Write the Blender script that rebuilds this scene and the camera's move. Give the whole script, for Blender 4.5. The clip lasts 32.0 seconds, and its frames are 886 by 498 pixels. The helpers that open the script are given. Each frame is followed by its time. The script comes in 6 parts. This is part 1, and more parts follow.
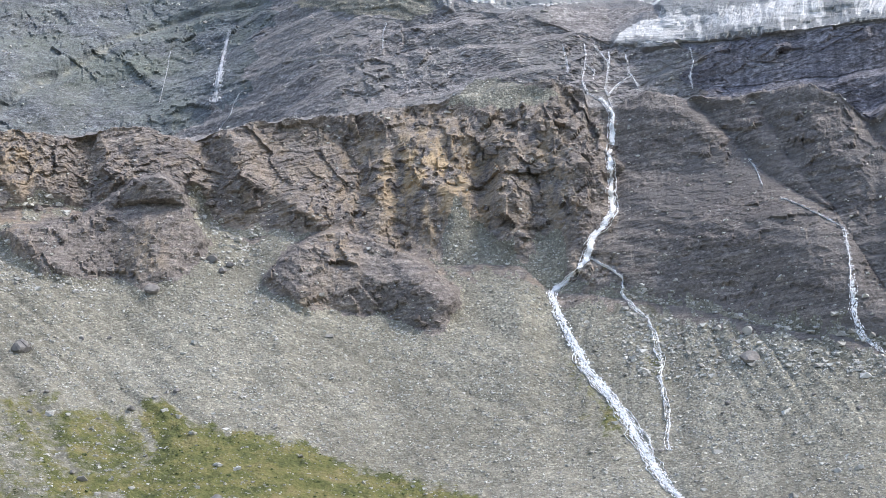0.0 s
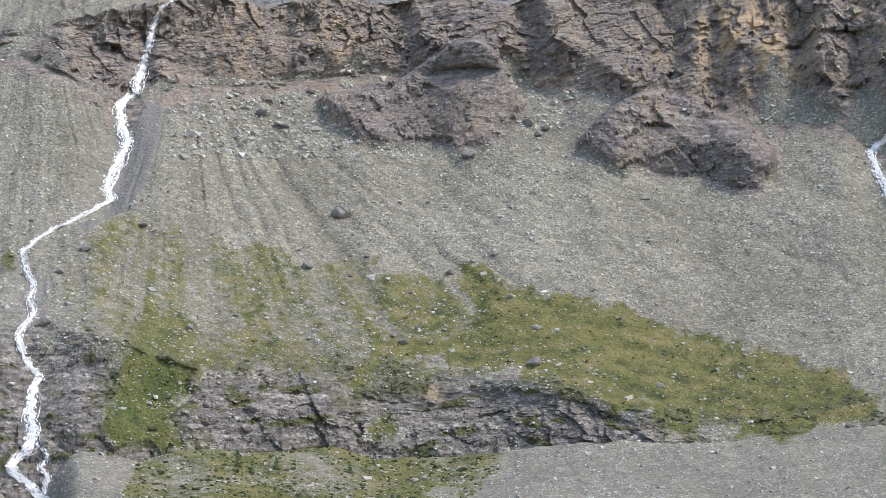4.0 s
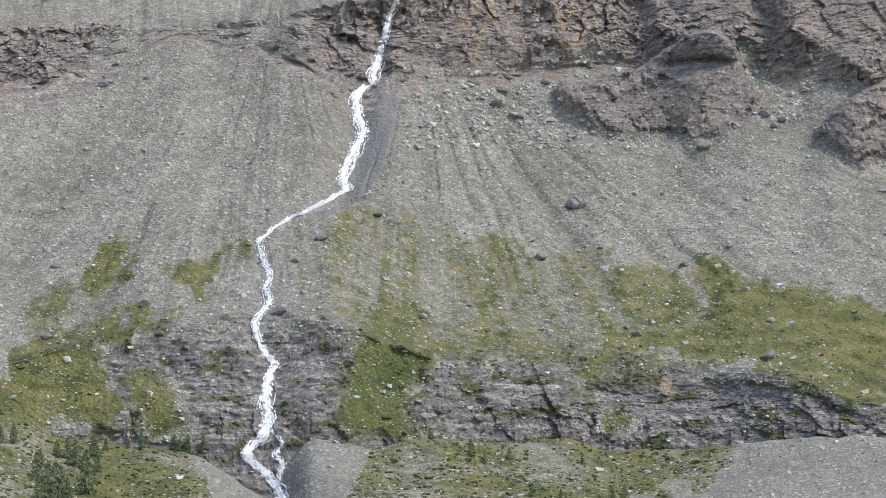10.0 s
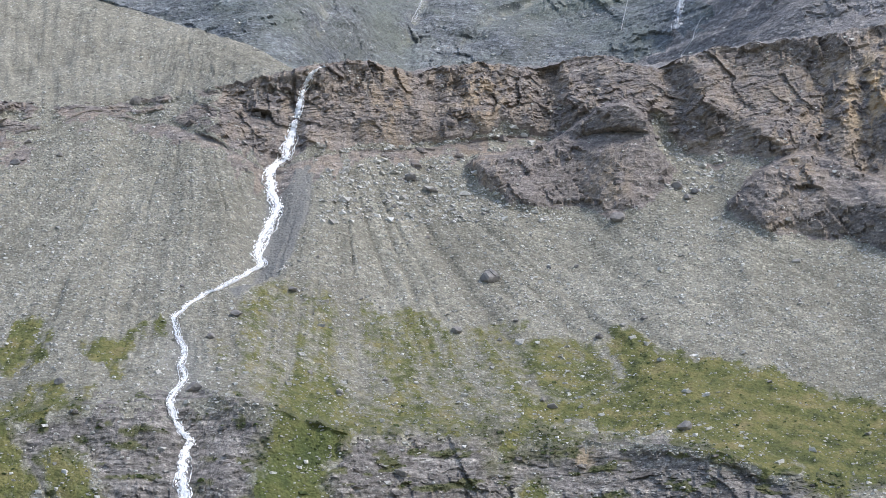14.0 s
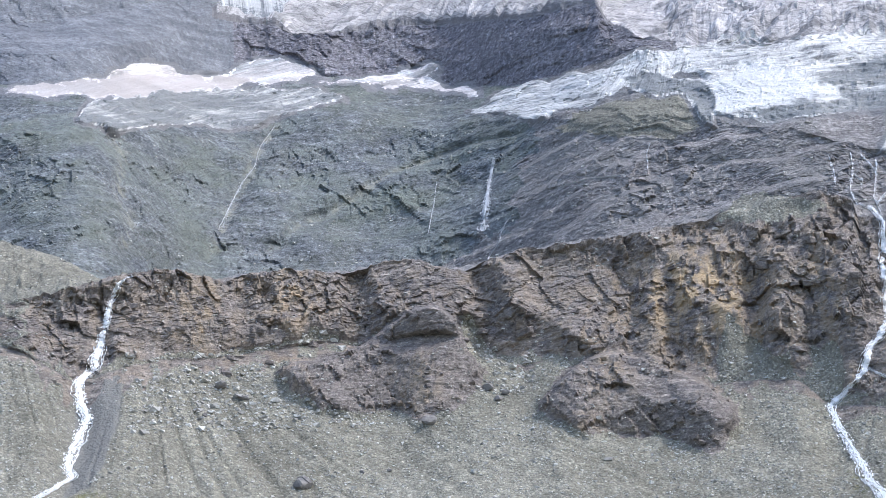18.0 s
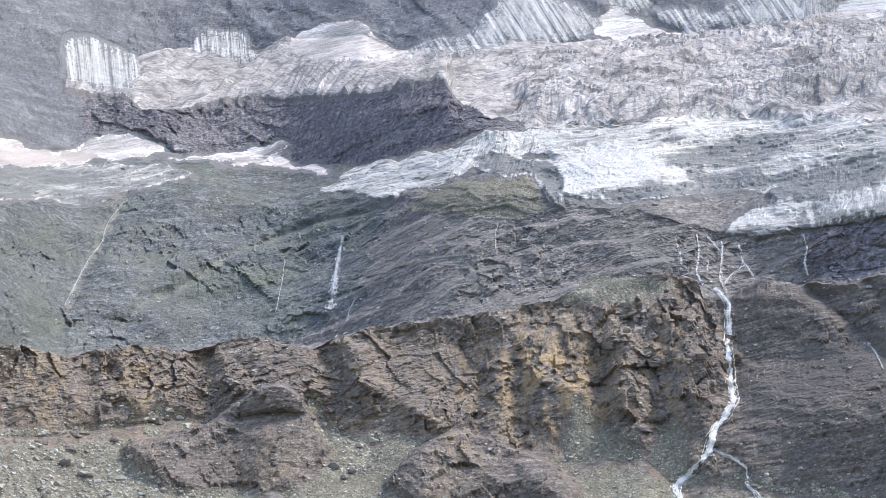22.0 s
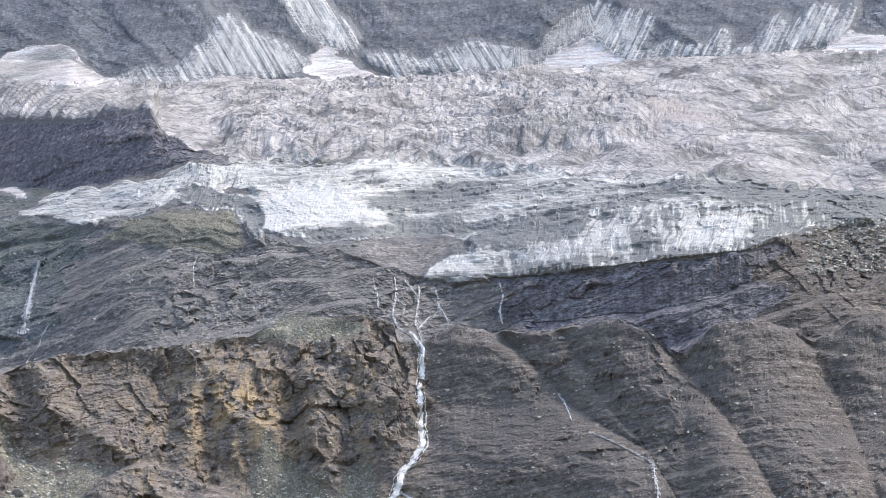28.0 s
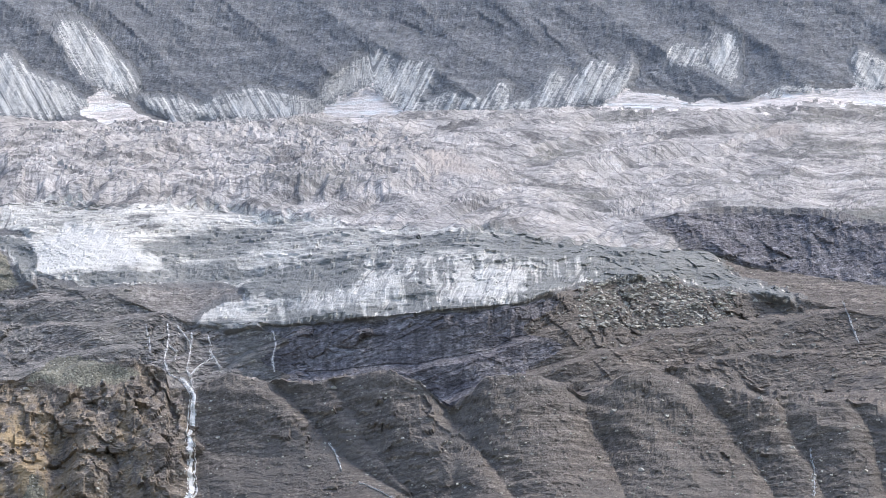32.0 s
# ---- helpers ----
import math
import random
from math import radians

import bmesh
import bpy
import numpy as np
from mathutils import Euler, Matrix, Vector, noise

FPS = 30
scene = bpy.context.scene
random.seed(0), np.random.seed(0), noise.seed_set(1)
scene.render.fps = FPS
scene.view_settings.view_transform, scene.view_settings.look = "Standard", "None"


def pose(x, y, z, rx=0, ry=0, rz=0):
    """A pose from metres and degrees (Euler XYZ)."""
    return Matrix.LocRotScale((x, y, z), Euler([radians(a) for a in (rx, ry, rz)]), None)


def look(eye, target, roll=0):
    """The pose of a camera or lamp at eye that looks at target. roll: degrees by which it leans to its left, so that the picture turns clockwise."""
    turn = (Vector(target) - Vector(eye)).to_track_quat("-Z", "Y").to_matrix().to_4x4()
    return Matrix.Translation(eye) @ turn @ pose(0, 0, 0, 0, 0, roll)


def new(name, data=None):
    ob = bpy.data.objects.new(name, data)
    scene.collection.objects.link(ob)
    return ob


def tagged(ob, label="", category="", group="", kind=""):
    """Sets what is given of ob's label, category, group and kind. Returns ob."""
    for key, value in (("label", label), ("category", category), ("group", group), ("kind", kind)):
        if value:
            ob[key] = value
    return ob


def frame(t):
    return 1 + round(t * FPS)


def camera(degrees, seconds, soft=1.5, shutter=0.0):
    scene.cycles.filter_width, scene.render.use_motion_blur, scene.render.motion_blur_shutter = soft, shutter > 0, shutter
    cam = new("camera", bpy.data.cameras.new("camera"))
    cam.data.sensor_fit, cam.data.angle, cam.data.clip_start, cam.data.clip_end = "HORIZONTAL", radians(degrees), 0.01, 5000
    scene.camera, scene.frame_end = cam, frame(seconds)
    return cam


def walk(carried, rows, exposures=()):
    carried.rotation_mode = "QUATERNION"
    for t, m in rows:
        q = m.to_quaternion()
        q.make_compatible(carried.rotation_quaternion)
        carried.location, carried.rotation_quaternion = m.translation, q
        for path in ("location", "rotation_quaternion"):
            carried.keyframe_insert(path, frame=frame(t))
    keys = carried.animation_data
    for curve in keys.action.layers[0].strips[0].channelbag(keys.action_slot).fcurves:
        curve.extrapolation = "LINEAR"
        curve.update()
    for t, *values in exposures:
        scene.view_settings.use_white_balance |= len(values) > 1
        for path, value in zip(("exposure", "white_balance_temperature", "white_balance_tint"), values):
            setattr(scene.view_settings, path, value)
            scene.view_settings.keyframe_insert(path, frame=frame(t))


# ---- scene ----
EYE = Vector((0.0, 0.0, 1.7))
cam = camera(18.186, 32.0, soft=0.6)
# seconds, bearing, tilt, lean in degrees: a hand-held pan from one standpoint on the valley floor
PATH = [
    (0, 11.307, 11.111, -1.238),
    (0.5, 10.333, 11.378, -1.173),
    (1, 9.08, 10.86, -1.034),
    (1.5, 8.086, 10.289, -0.973),
    (2, 7.487, 9.811, -0.942),
    (2.5, 6.955, 9.46, -0.886),
    (3, 6.375, 9.07, -0.936),
    (3.5, 5.616, 8.734, -0.941),
    (4, 4.616, 8.384, -0.873),
    (4.5, 3.835, 8.225, -0.72),
    (6.5, 1.34, 8.714, -0.526),
    (7, 0.934, 8.885, -0.441),
    (7.5, 0.532, 8.881, -0.383),
    (8, 0.221, 8.776, -0.247),
    (8.5, 0.094, 8.668, -0.121),
    (9, 0, 8.594, 0),
    (9.5, -0.137, 8.449, 0.131),
    (10, -0.273, 8.222, 0.222),
    (10.5, -0.424, 7.97, 0.276),
    (11, -0.562, 7.642, 0.396),
    (11.5, -0.585, 7.403, 0.415),
    (12, -0.485, 7.315, 0.459),
    (12.5, -0.194, 7.845, 0.452),
    (13, 0.431, 8.713, 0.227),
    (13.5, 0.936, 9.296, -0.163),
    (14, 1.514, 9.751, -0.634),
    (14.5, 2.027, 10.117, -1.021),
    (16.5, 4.113, 12.431, -2.31),
    (17, 4.667, 13.122, -2.576),
    (17.5, 5.139, 13.516, -2.683),
    (18, 5.653, 13.87, -2.836),
    (18.5, 6.202, 14.233, -2.982),
    (19, 6.709, 14.639, -3.167),
    (19.5, 6.957, 14.924, -3.143),
    (20, 7.298, 15.06, -3.034),
    (20.5, 7.726, 15.078, -2.999),
    (21, 8.159, 15.094, -3.043),
    (21.5, 8.585, 15.197, -3.086),
    (22, 8.983, 15.331, -3.134),
    (22.5, 9.398, 15.406, -3.194),
    (23, 10.009, 15.685, -3.236),
    (23.5, 10.576, 15.997, -3.282),
    (24, 11.179, 16.013, -3.212),
    (24.5, 11.724, 16.003, -3.112),
    (25, 12.322, 16.135, -3.244),
    (25.5, 12.881, 16.284, -3.379),
    (27.5, 14.724, 15.901, -2.118),
    (28, 15.478, 15.84, -1.927),
    (28.5, 16.026, 15.838, -1.76),
    (29, 16.523, 15.902, -1.724),
    (29.5, 17.003, 15.947, -1.65),
    (30, 17.764, 16.019, -1.639),
    (30.5, 18.481, 16.088, -1.652),
    (31, 19.174, 16.24, -1.725),
    (31.5, 19.766, 16.419, -1.803),
    (32, 20.366, 16.703, -1.939),
]


def aim(bearing, tilt, lean):
    b, e = radians(bearing), radians(tilt)
    way = Vector((math.sin(b) * math.cos(e), math.cos(b) * math.cos(e), math.sin(e)))
    return look(EYE, EYE + way * 1000, lean)


walk(cam, [(t, aim(b, e, r)) for t, b, e, r in PATH],
     exposures=[(0.0, 1.23, 6500, 10), (4.0, 1.00, 6600, 10), (10.0, 0.90, 6450, 10), (14.0, 0.96, 6300, 10), (17.0, 1.04, 6050, 10),
                (19.0, 1.14, 6150, 10), (21.0, 1.13, 6450, 10), (25.0, 1.14, 6600, 10), (28.0, 1.06, 6650, 10), (32.0, 0.98, 6650, 10)])

# ---- world and sun: high sun from the right, thin haze ----
SUN_BEARING, SUN_HEIGHT = 117.0, 54.0
world = bpy.data.worlds.new("sky")
scene.world = world
world.use_nodes = True
wn = world.node_tree
sky = wn.nodes.new("ShaderNodeTexSky")
sky.sky_type, sky.sun_disc = "NISHITA", False
sky.sun_elevation, sky.sun_rotation = radians(SUN_HEIGHT), radians(SUN_BEARING)
sky.altitude, sky.dust_density = 1500, 6.0
wn.nodes["Background"].inputs["Strength"].default_value = 0.15
wn.links.new(sky.outputs[0], wn.nodes["Background"].inputs["Color"])
sun = new("sun", bpy.data.lights.new("sun", "SUN"))
sun.data.energy, sun.data.angle, sun.data.color = 1.1, radians(4.0), (1.0, 0.95, 0.88)
b, e = radians(SUN_BEARING), radians(SUN_HEIGHT)
sun.matrix_world = look((0, 0, 3000), Vector((0, 0, 3000)) - Vector((math.sin(b) * math.cos(e), math.cos(b) * math.cos(e), math.sin(e))))

# ---- materials ----
def nodes_of(name):
    m = bpy.data.materials.new(name)
    m.use_nodes = True
    return m, m.node_tree.nodes, m.node_tree.links, m.node_tree.nodes["Principled BSDF"]


def coords(nt, ln, sx=1, sy=1, sz=1, turn=(0, 0, 0)):
    geo = nt.new("ShaderNodeNewGeometry")
    mp = nt.new("ShaderNodeMapping")
    mp.inputs["Scale"].default_value = (sx, sy, sz)
    mp.inputs["Rotation"].default_value = [radians(a) for a in turn]
    ln.new(geo.outputs["Position"], mp.inputs["Vector"])
    return mp.outputs[0]


def noise_of(nt, ln, vec, scale, detail=4, rough=0.6):
    n = nt.new("ShaderNodeTexNoise")
    n.inputs["Scale"].default_value, n.inputs["Detail"].default_value, n.inputs["Roughness"].default_value = scale, detail, rough
    ln.new(vec, n.inputs["Vector"])
    return n.outputs["Fac"]


def ramp(nt, ln, fac, stops):
    r = nt.new("ShaderNodeValToRGB")
    els = r.color_ramp.elements
    while len(els) < len(stops):
        els.new(0.5)
    for el, (pos, c) in zip(els, stops):
        el.position, el.color = pos, (*c, 1) if len(c) == 3 else c
    ln.new(fac, r.inputs[0])
    return r.outputs[0]


def mix(nt, ln, fac, a, b, how="MIX"):
    m = nt.new("ShaderNodeMix")
    m.data_type, m.blend_type = "RGBA", how
    for value, sock in ((fac, m.inputs[0]), (a, m.inputs[6]), (b, m.inputs[7])):
        if hasattr(value, "links"):
            ln.new(value, sock)
        elif isinstance(value, tuple):
            sock.default_value = (*value, 1)
        else:
            sock.default_value = value
    return m.outputs[2]


def math_of(nt, ln, how, a, b=0.5, clamp=False):
    m = nt.new("ShaderNodeMath")
    m.operation, m.use_clamp = how, clamp
    for value, sock in ((a, m.inputs[0]), (b, m.inputs[1])):
        if hasattr(value, "links"):
            ln.new(value, sock)
        else:
            sock.default_value = value
    return m.outputs[0]


def attr(nt, name):
    a = nt.new("ShaderNodeAttribute")
    a.attribute_name = name
    return a.outputs["Fac"]


def bump(nt, ln, bsdf, height, strength, dist):
    bp = nt.new("ShaderNodeBump")
    bp.inputs["Strength"].default_value, bp.inputs["Distance"].default_value = strength, dist
    ln.new(height, bp.inputs["Height"])
    ln.new(bp.outputs[0], bsdf.inputs["Normal"])


def grey(v):
    return (v, v, v)


def rock_material(name, dark, mid, light, ochre, bed=0.35, dip=6, rough=0.75, ochre_gain=1.0, tint=None, wet=0.35, grainy=0.85, relief_of=1.2, sharp=0.14):
    """Bedded rock: thin beds, patches, ochre faces, fine grain."""
    m, nt, ln, bs = nodes_of(name)
    beds = noise_of(nt, ln, coords(nt, ln, 0.035, 0.035, bed, (0, dip, 0)), 1.0, 6, 0.65)
    patch = noise_of(nt, ln, coords(nt, ln), 0.03, 5, 0.65)
    grain = noise_of(nt, ln, coords(nt, ln, 1, 1, 1.8), 0.5, 6, 0.72)
    c = ramp(nt, ln, beds, [(0.5 - sharp, dark), (0.5, mid), (0.5 + sharp, light)])
    c = mix(nt, ln, ramp(nt, ln, patch, [(0.4, grey(0)), (0.65, grey(0.6))]), c, mid)
    c = mix(nt, ln, grainy, c, ramp(nt, ln, grain, [(0.34, grey(0.18)), (0.5, grey(0.5)), (0.66, grey(0.88))]), "OVERLAY")
    for size, much in ((0.4, 0.4), (0.9, 0.4)):
        chip = nt.new("ShaderNodeTexVoronoi")
        chip.inputs["Scale"].default_value = size
        ln.new(coords(nt, ln, 0.75, 0.75, 1.5, (0, dip, 0)), chip.inputs["Vector"])
        tone = nt.new("ShaderNodeSeparateColor")
        ln.new(chip.outputs["Color"], tone.inputs[0])
        c = mix(nt, ln, much * grainy / 0.8, c, ramp(nt, ln, tone.outputs[0], [(0.0, grey(0.22)), (0.5, grey(0.5)), (0.85, grey(0.6)), (1.0, grey(0.95))]), "OVERLAY")
    if tint:
        c = mix(nt, ln, ramp(nt, ln, noise_of(nt, ln, coords(nt, ln, 1, 1, 2), 0.02, 5, 0.7), [(0.42, grey(0)), (0.62, grey(0.8))]), c, tint)
    drip = ramp(nt, ln, noise_of(nt, ln, coords(nt, ln, 1, 1, 0.06), 0.28, 4, 0.7), [(0.36, grey(wet)), (0.52, grey(0))])
    c = mix(nt, ln, drip, c, tuple(v * 0.55 for v in dark))
    oc = math_of(nt, ln, "MULTIPLY", attr(nt, "ochre"), ochre_gain, True)
    oc = math_of(nt, ln, "MULTIPLY", oc, ramp(nt, ln, noise_of(nt, ln, coords(nt, ln, 1, 1, 0.5), 0.16, 4, 0.6), [(0.42, grey(0.0)), (0.6, grey(1))]), True)
    c = mix(nt, ln, oc, c, ochre)
    gr = attr(nt, "grass")
    c = mix(nt, ln, gr, c, ramp(nt, ln, noise_of(nt, ln, coords(nt, ln), 0.25, 5, 0.7), [(0.3, (0.045, 0.06, 0.016)), (0.7, (0.15, 0.145, 0.045))]))
    ln.new(c, bs.inputs["Base Color"])
    bs.inputs["Roughness"].default_value = rough
    bs.inputs["Specular IOR Level"].default_value = 0.35
    h = math_of(nt, ln, "ADD", math_of(nt, ln, "MULTIPLY", beds, 0.6), math_of(nt, ln, "ADD", grain, math_of(nt, ln, "MULTIPLY", tone.outputs[1], 0.35)))
    bump(nt, ln, bs, h, 0.9, relief_of)
    return m


def ground_material():
    """Scree of grey stones, worn turf by the turf mask, pale and dark stones, runnels of finer grit, a gully bank with
    painted shade.
    """
    m, nt, ln, bs = nodes_of("scree_and_turf")
    big = noise_of(nt, ln, coords(nt, ln), 0.018, 5, 0.6)
    mid = noise_of(nt, ln, coords(nt, ln), 0.16, 5, 0.65)
    vo = nt.new("ShaderNodeTexVoronoi")
    vo.inputs["Scale"].default_value = 0.75
    ln.new(coords(nt, ln), vo.inputs["Vector"])
    sep = nt.new("ShaderNodeSeparateColor")
    ln.new(vo.outputs["Color"], sep.inputs[0])
    c = ramp(nt, ln, big, [(0.3, (0.232, 0.22, 0.173)), (0.55, (0.288, 0.273, 0.217)), (0.75, (0.33, 0.314, 0.255))])
    c = mix(nt, ln, 0.5, c, ramp(nt, ln, mid, [(0.3, grey(0.28)), (0.7, grey(0.7))]), "OVERLAY")
    vf = nt.new("ShaderNodeTexVoronoi")
    vf.inputs["Scale"].default_value = 1.7
    ln.new(coords(nt, ln), vf.inputs["Vector"])
    sepf = nt.new("ShaderNodeSeparateColor")
    ln.new(vf.outputs["Color"], sepf.inputs[0])
    c = mix(nt, ln, 0.42, c, ramp(nt, ln, sep.outputs[0], [(0.0, grey(0.25)), (0.5, grey(0.45)), (0.8, grey(0.58)), (0.93, grey(0.8)), (1.0, grey(1.0))]), "OVERLAY")
    # shade in the gaps between stones, painted as a darker colour
    c = mix(nt, ln, ramp(nt, ln, vo.outputs["Distance"], [(0.55, grey(0.0)), (0.8, grey(0.35))]), c, (0.16, 0.15, 0.125))
    c = mix(nt, ln, 0.48, c, ramp(nt, ln, sepf.outputs[0], [(0.0, grey(0.25)), (0.5, grey(0.46)), (0.85, grey(0.62)), (1.0, grey(1.0))]), "OVERLAY")
    c = mix(nt, ln, 0.6, c, ramp(nt, ln, attr(nt, "rib"), [(0.0, grey(0.3)), (0.3, grey(0.44)), (0.5, grey(0.5)), (1.0, grey(0.62))]), "OVERLAY")
    c = mix(nt, ln, math_of(nt, ln, "MULTIPLY", attr(nt, "grit_shade"), 0.9, True), c, (0.21, 0.207, 0.193))
    turf_n = noise_of(nt, ln, coords(nt, ln), 0.09, 5, 0.65)
    turf = ramp(nt, ln, turf_n, [(0.34, (0.056, 0.068, 0.021)), (0.45, (0.108, 0.117, 0.036)), (0.56, (0.16, 0.152, 0.052)), (0.68, (0.22, 0.186, 0.085))])
    fine = noise_of(nt, ln, coords(nt, ln), 0.8, 4, 0.7)
    turf = mix(nt, ln, 0.7, turf, ramp(nt, ln, fine, [(0.3, grey(0.25)), (0.7, grey(0.75))]), "OVERLAY")
    edge = math_of(nt, ln, "ADD", attr(nt, "grass"), math_of(nt, ln, "MULTIPLY", math_of(nt, ln, "SUBTRACT", noise_of(nt, ln, coords(nt, ln), 0.22, 7, 0.75), 0.5), 1.7))
    gm = ramp(nt, ln, edge, [(0.36, grey(0)), (0.72, grey(0.95))])
    c = mix(nt, ln, gm, c, turf)
    c = mix(nt, ln, attr(nt, "lush"), c, mix(nt, ln, fine, (0.045, 0.065, 0.022), (0.11, 0.145, 0.045)))
    ln.new(c, bs.inputs["Base Color"])
    bs.inputs["Roughness"].default_value = 0.9
    bs.inputs["Specular IOR Level"].default_value = 0.2
    h = math_of(nt, ln, "ADD", math_of(nt, ln, "MULTIPLY", vo.outputs["Distance"], -0.6), fine)
    bump(nt, ln, bs, h, 0.9, 0.9)
    return m


def pair_of(nt, ln, u, v, su, sv):
    """A plane vector from two mesh attributes."""
    cx = nt.new("ShaderNodeCombineXYZ")
    ln.new(math_of(nt, ln, "MULTIPLY", attr(nt, u), su), cx.inputs[0])
    ln.new(math_of(nt, ln, "MULTIPLY", attr(nt, v), sv), cx.inputs[1])
    return cx.outputs[0]


def ice_material(name, clean, dirty, rock, contrast=0.8, grit_noise=1.3, rough=0.55, ragged=0.5, grainy=0.4, grit_colour=(0.165, 0.165, 0.152), warm=(0.5, 0.445, 0.41)):
    """Weathered ice: flow lines along the bed, flutes down the fronts, grit and painted cave shade, ragged thin edges
    that show the rock.
    """
    m, nt, ln, bs = nodes_of(name)
    flow = noise_of(nt, ln, pair_of(nt, ln, "fu", "fv", 0.7, 1.0), 1.0, 5, 0.6)
    flow2 = noise_of(nt, ln, pair_of(nt, ln, "fu", "fv", 0.7, 2.6), 1.0, 4, 0.55)
    flute = noise_of(nt, ln, pair_of(nt, ln, "gu", "gv", 1.0, 1.0), 1.0, 5, 0.65)
    lines_of = mix(nt, ln, attr(nt, "flute"), flow, flute)
    fine = noise_of(nt, ln, coords(nt, ln, 1, 1, 1.5), 0.42, 5, 0.75)
    bright = tuple(min(0.92, v * 1.3) for v in clean)
    lo = tuple(d * contrast + c * (1 - contrast) for d, c in zip(dirty, clean))
    c = ramp(nt, ln, lines_of, [(0.38, lo), (0.46, clean), (0.53, clean), (0.6, bright)])
    c = mix(nt, ln, grainy, c, ramp(nt, ln, fine, [(0.32, grey(0.22)), (0.5, grey(0.5)), (0.68, grey(0.75))]), "OVERLAY")
    for size, much in ((0.2, 0.7), (0.5, 0.7)):
        chip = nt.new("ShaderNodeTexVoronoi")
        chip.inputs["Scale"].default_value = size
        ln.new(coords(nt, ln, 0.8, 0.6, 1.6, (0, 8, 20)), chip.inputs["Vector"])
        tone = nt.new("ShaderNodeSeparateColor")
        ln.new(chip.outputs["Color"], tone.inputs[0])
        c = mix(nt, ln, much * grainy, c, ramp(nt, ln, tone.outputs[0], [(0.0, grey(0.2)), (0.4, grey(0.48)), (0.85, grey(0.56)), (1.0, grey(0.8))]), "OVERLAY")
    crack = math_of(nt, ln, "ABSOLUTE", math_of(nt, ln, "SUBTRACT", flow2, 0.5))
    open_by = math_of(nt, ln, "MULTIPLY", ramp(nt, ln, crack, [(0.0, grey(0.7)), (0.01, grey(0.55)), (0.03, grey(0.0))]), math_of(nt, ln, "SUBTRACT", 1.0, math_of(nt, ln, "MULTIPLY", attr(nt, "flute"), 0.8)))
    c = mix(nt, ln, open_by, c, tuple(v * 0.6 for v in dirty))
    spots = math_of(nt, ln, "SUBTRACT", mix(nt, ln, 0.5, noise_of(nt, ln, coords(nt, ln, 1, 1, 1.6), 0.13, 6, 0.78), flow2), 0.5)
    grit_shade = math_of(nt, ln, "ADD", attr(nt, "grit_shade"), math_of(nt, ln, "MULTIPLY", spots, grit_noise * 1.6))
    c = mix(nt, ln, ramp(nt, ln, grit_shade, [(0.42, grey(0)), (0.8, grey(0.88))]), c, mix(nt, ln, fine, tuple(v * 0.35 for v in grit_colour), tuple(v * 1.7 for v in grit_colour)))
    c = mix(nt, ln, attr(nt, "ochre"), c, warm)
    thin = math_of(nt, ln, "ADD", attr(nt, "edge"), math_of(nt, ln, "MULTIPLY", math_of(nt, ln, "SUBTRACT", mix(nt, ln, 0.5, lines_of, fine), 0.5), 2 * ragged))
    bare = noise_of(nt, ln, coords(nt, ln, 0.5, 0.5, 1.5), 0.35, 5, 0.7)
    c = mix(nt, ln, ramp(nt, ln, thin, [(0.46, grey(1)), (0.52, grey(0))]), c, mix(nt, ln, bare, tuple(v * 0.6 for v in rock), tuple(v * 1.4 for v in rock)))
    ln.new(c, bs.inputs["Base Color"])
    bs.inputs["Roughness"].default_value = rough
    bump(nt, ln, bs, math_of(nt, ln, "ADD", math_of(nt, ln, "MULTIPLY", lines_of, 1.5), fine), 0.8, 1.3)
    return m


def plain_material(name, lo, hi, scale, rough, strength=0.5, dist=0.3, stretch=(1, 1, 1)):
    m, nt, ln, bs = nodes_of(name)
    n = noise_of(nt, ln, coords(nt, ln, *stretch), scale, 5, 0.65)
    ln.new(ramp(nt, ln, n, [(0.3, lo), (0.7, hi)]), bs.inputs["Base Color"])
    bs.inputs["Roughness"].default_value = rough
    bump(nt, ln, bs, n, strength, dist)
    return m


def stone_material(name, stops):
    m, nt, ln, bs = nodes_of(name)
    geo = nt.new("ShaderNodeNewGeometry")
    info = nt.new("ShaderNodeObjectInfo")
    pick = math_of(nt, ln, "FRACT", math_of(nt, ln, "ADD", geo.outputs["Random Per Island"], info.outputs["Random"]))
    c = ramp(nt, ln, pick, stops)
    n = noise_of(nt, ln, coords(nt, ln), 1.2, 4, 0.65)
    c = mix(nt, ln, 0.6, c, ramp(nt, ln, n, [(0.3, grey(0.3)), (0.7, grey(0.7))]), "OVERLAY")
    ln.new(c, bs.inputs["Base Color"])
    bs.inputs["Roughness"].default_value = 0.88
    bump(nt, ln, bs, n, 0.5, 0.2)
    return m


M_GROUND = ground_material()
M_LOWER = rock_material("grey_gneiss", (0.145, 0.132, 0.12), (0.226, 0.207, 0.187), (0.37, 0.343, 0.305), (0.45, 0.35, 0.23), 0.5, 2, wet=0.4)
M_CLIFF = rock_material("brown_schist", (0.168, 0.147, 0.136), (0.232, 0.204, 0.184), (0.33, 0.29, 0.25), (0.5, 0.38, 0.24), 0.45, -11, wet=0.25, grainy=0.7)
# part of the slabs' blue is distance haze put into the rock colour
M_SLAB = rock_material("blue_grey_slab", (0.122, 0.133, 0.145), (0.172, 0.186, 0.194), (0.265, 0.282, 0.282), (0.4, 0.385, 0.3), 0.25, -10, tint=(0.215, 0.24, 0.208), wet=0.4, sharp=0.11)
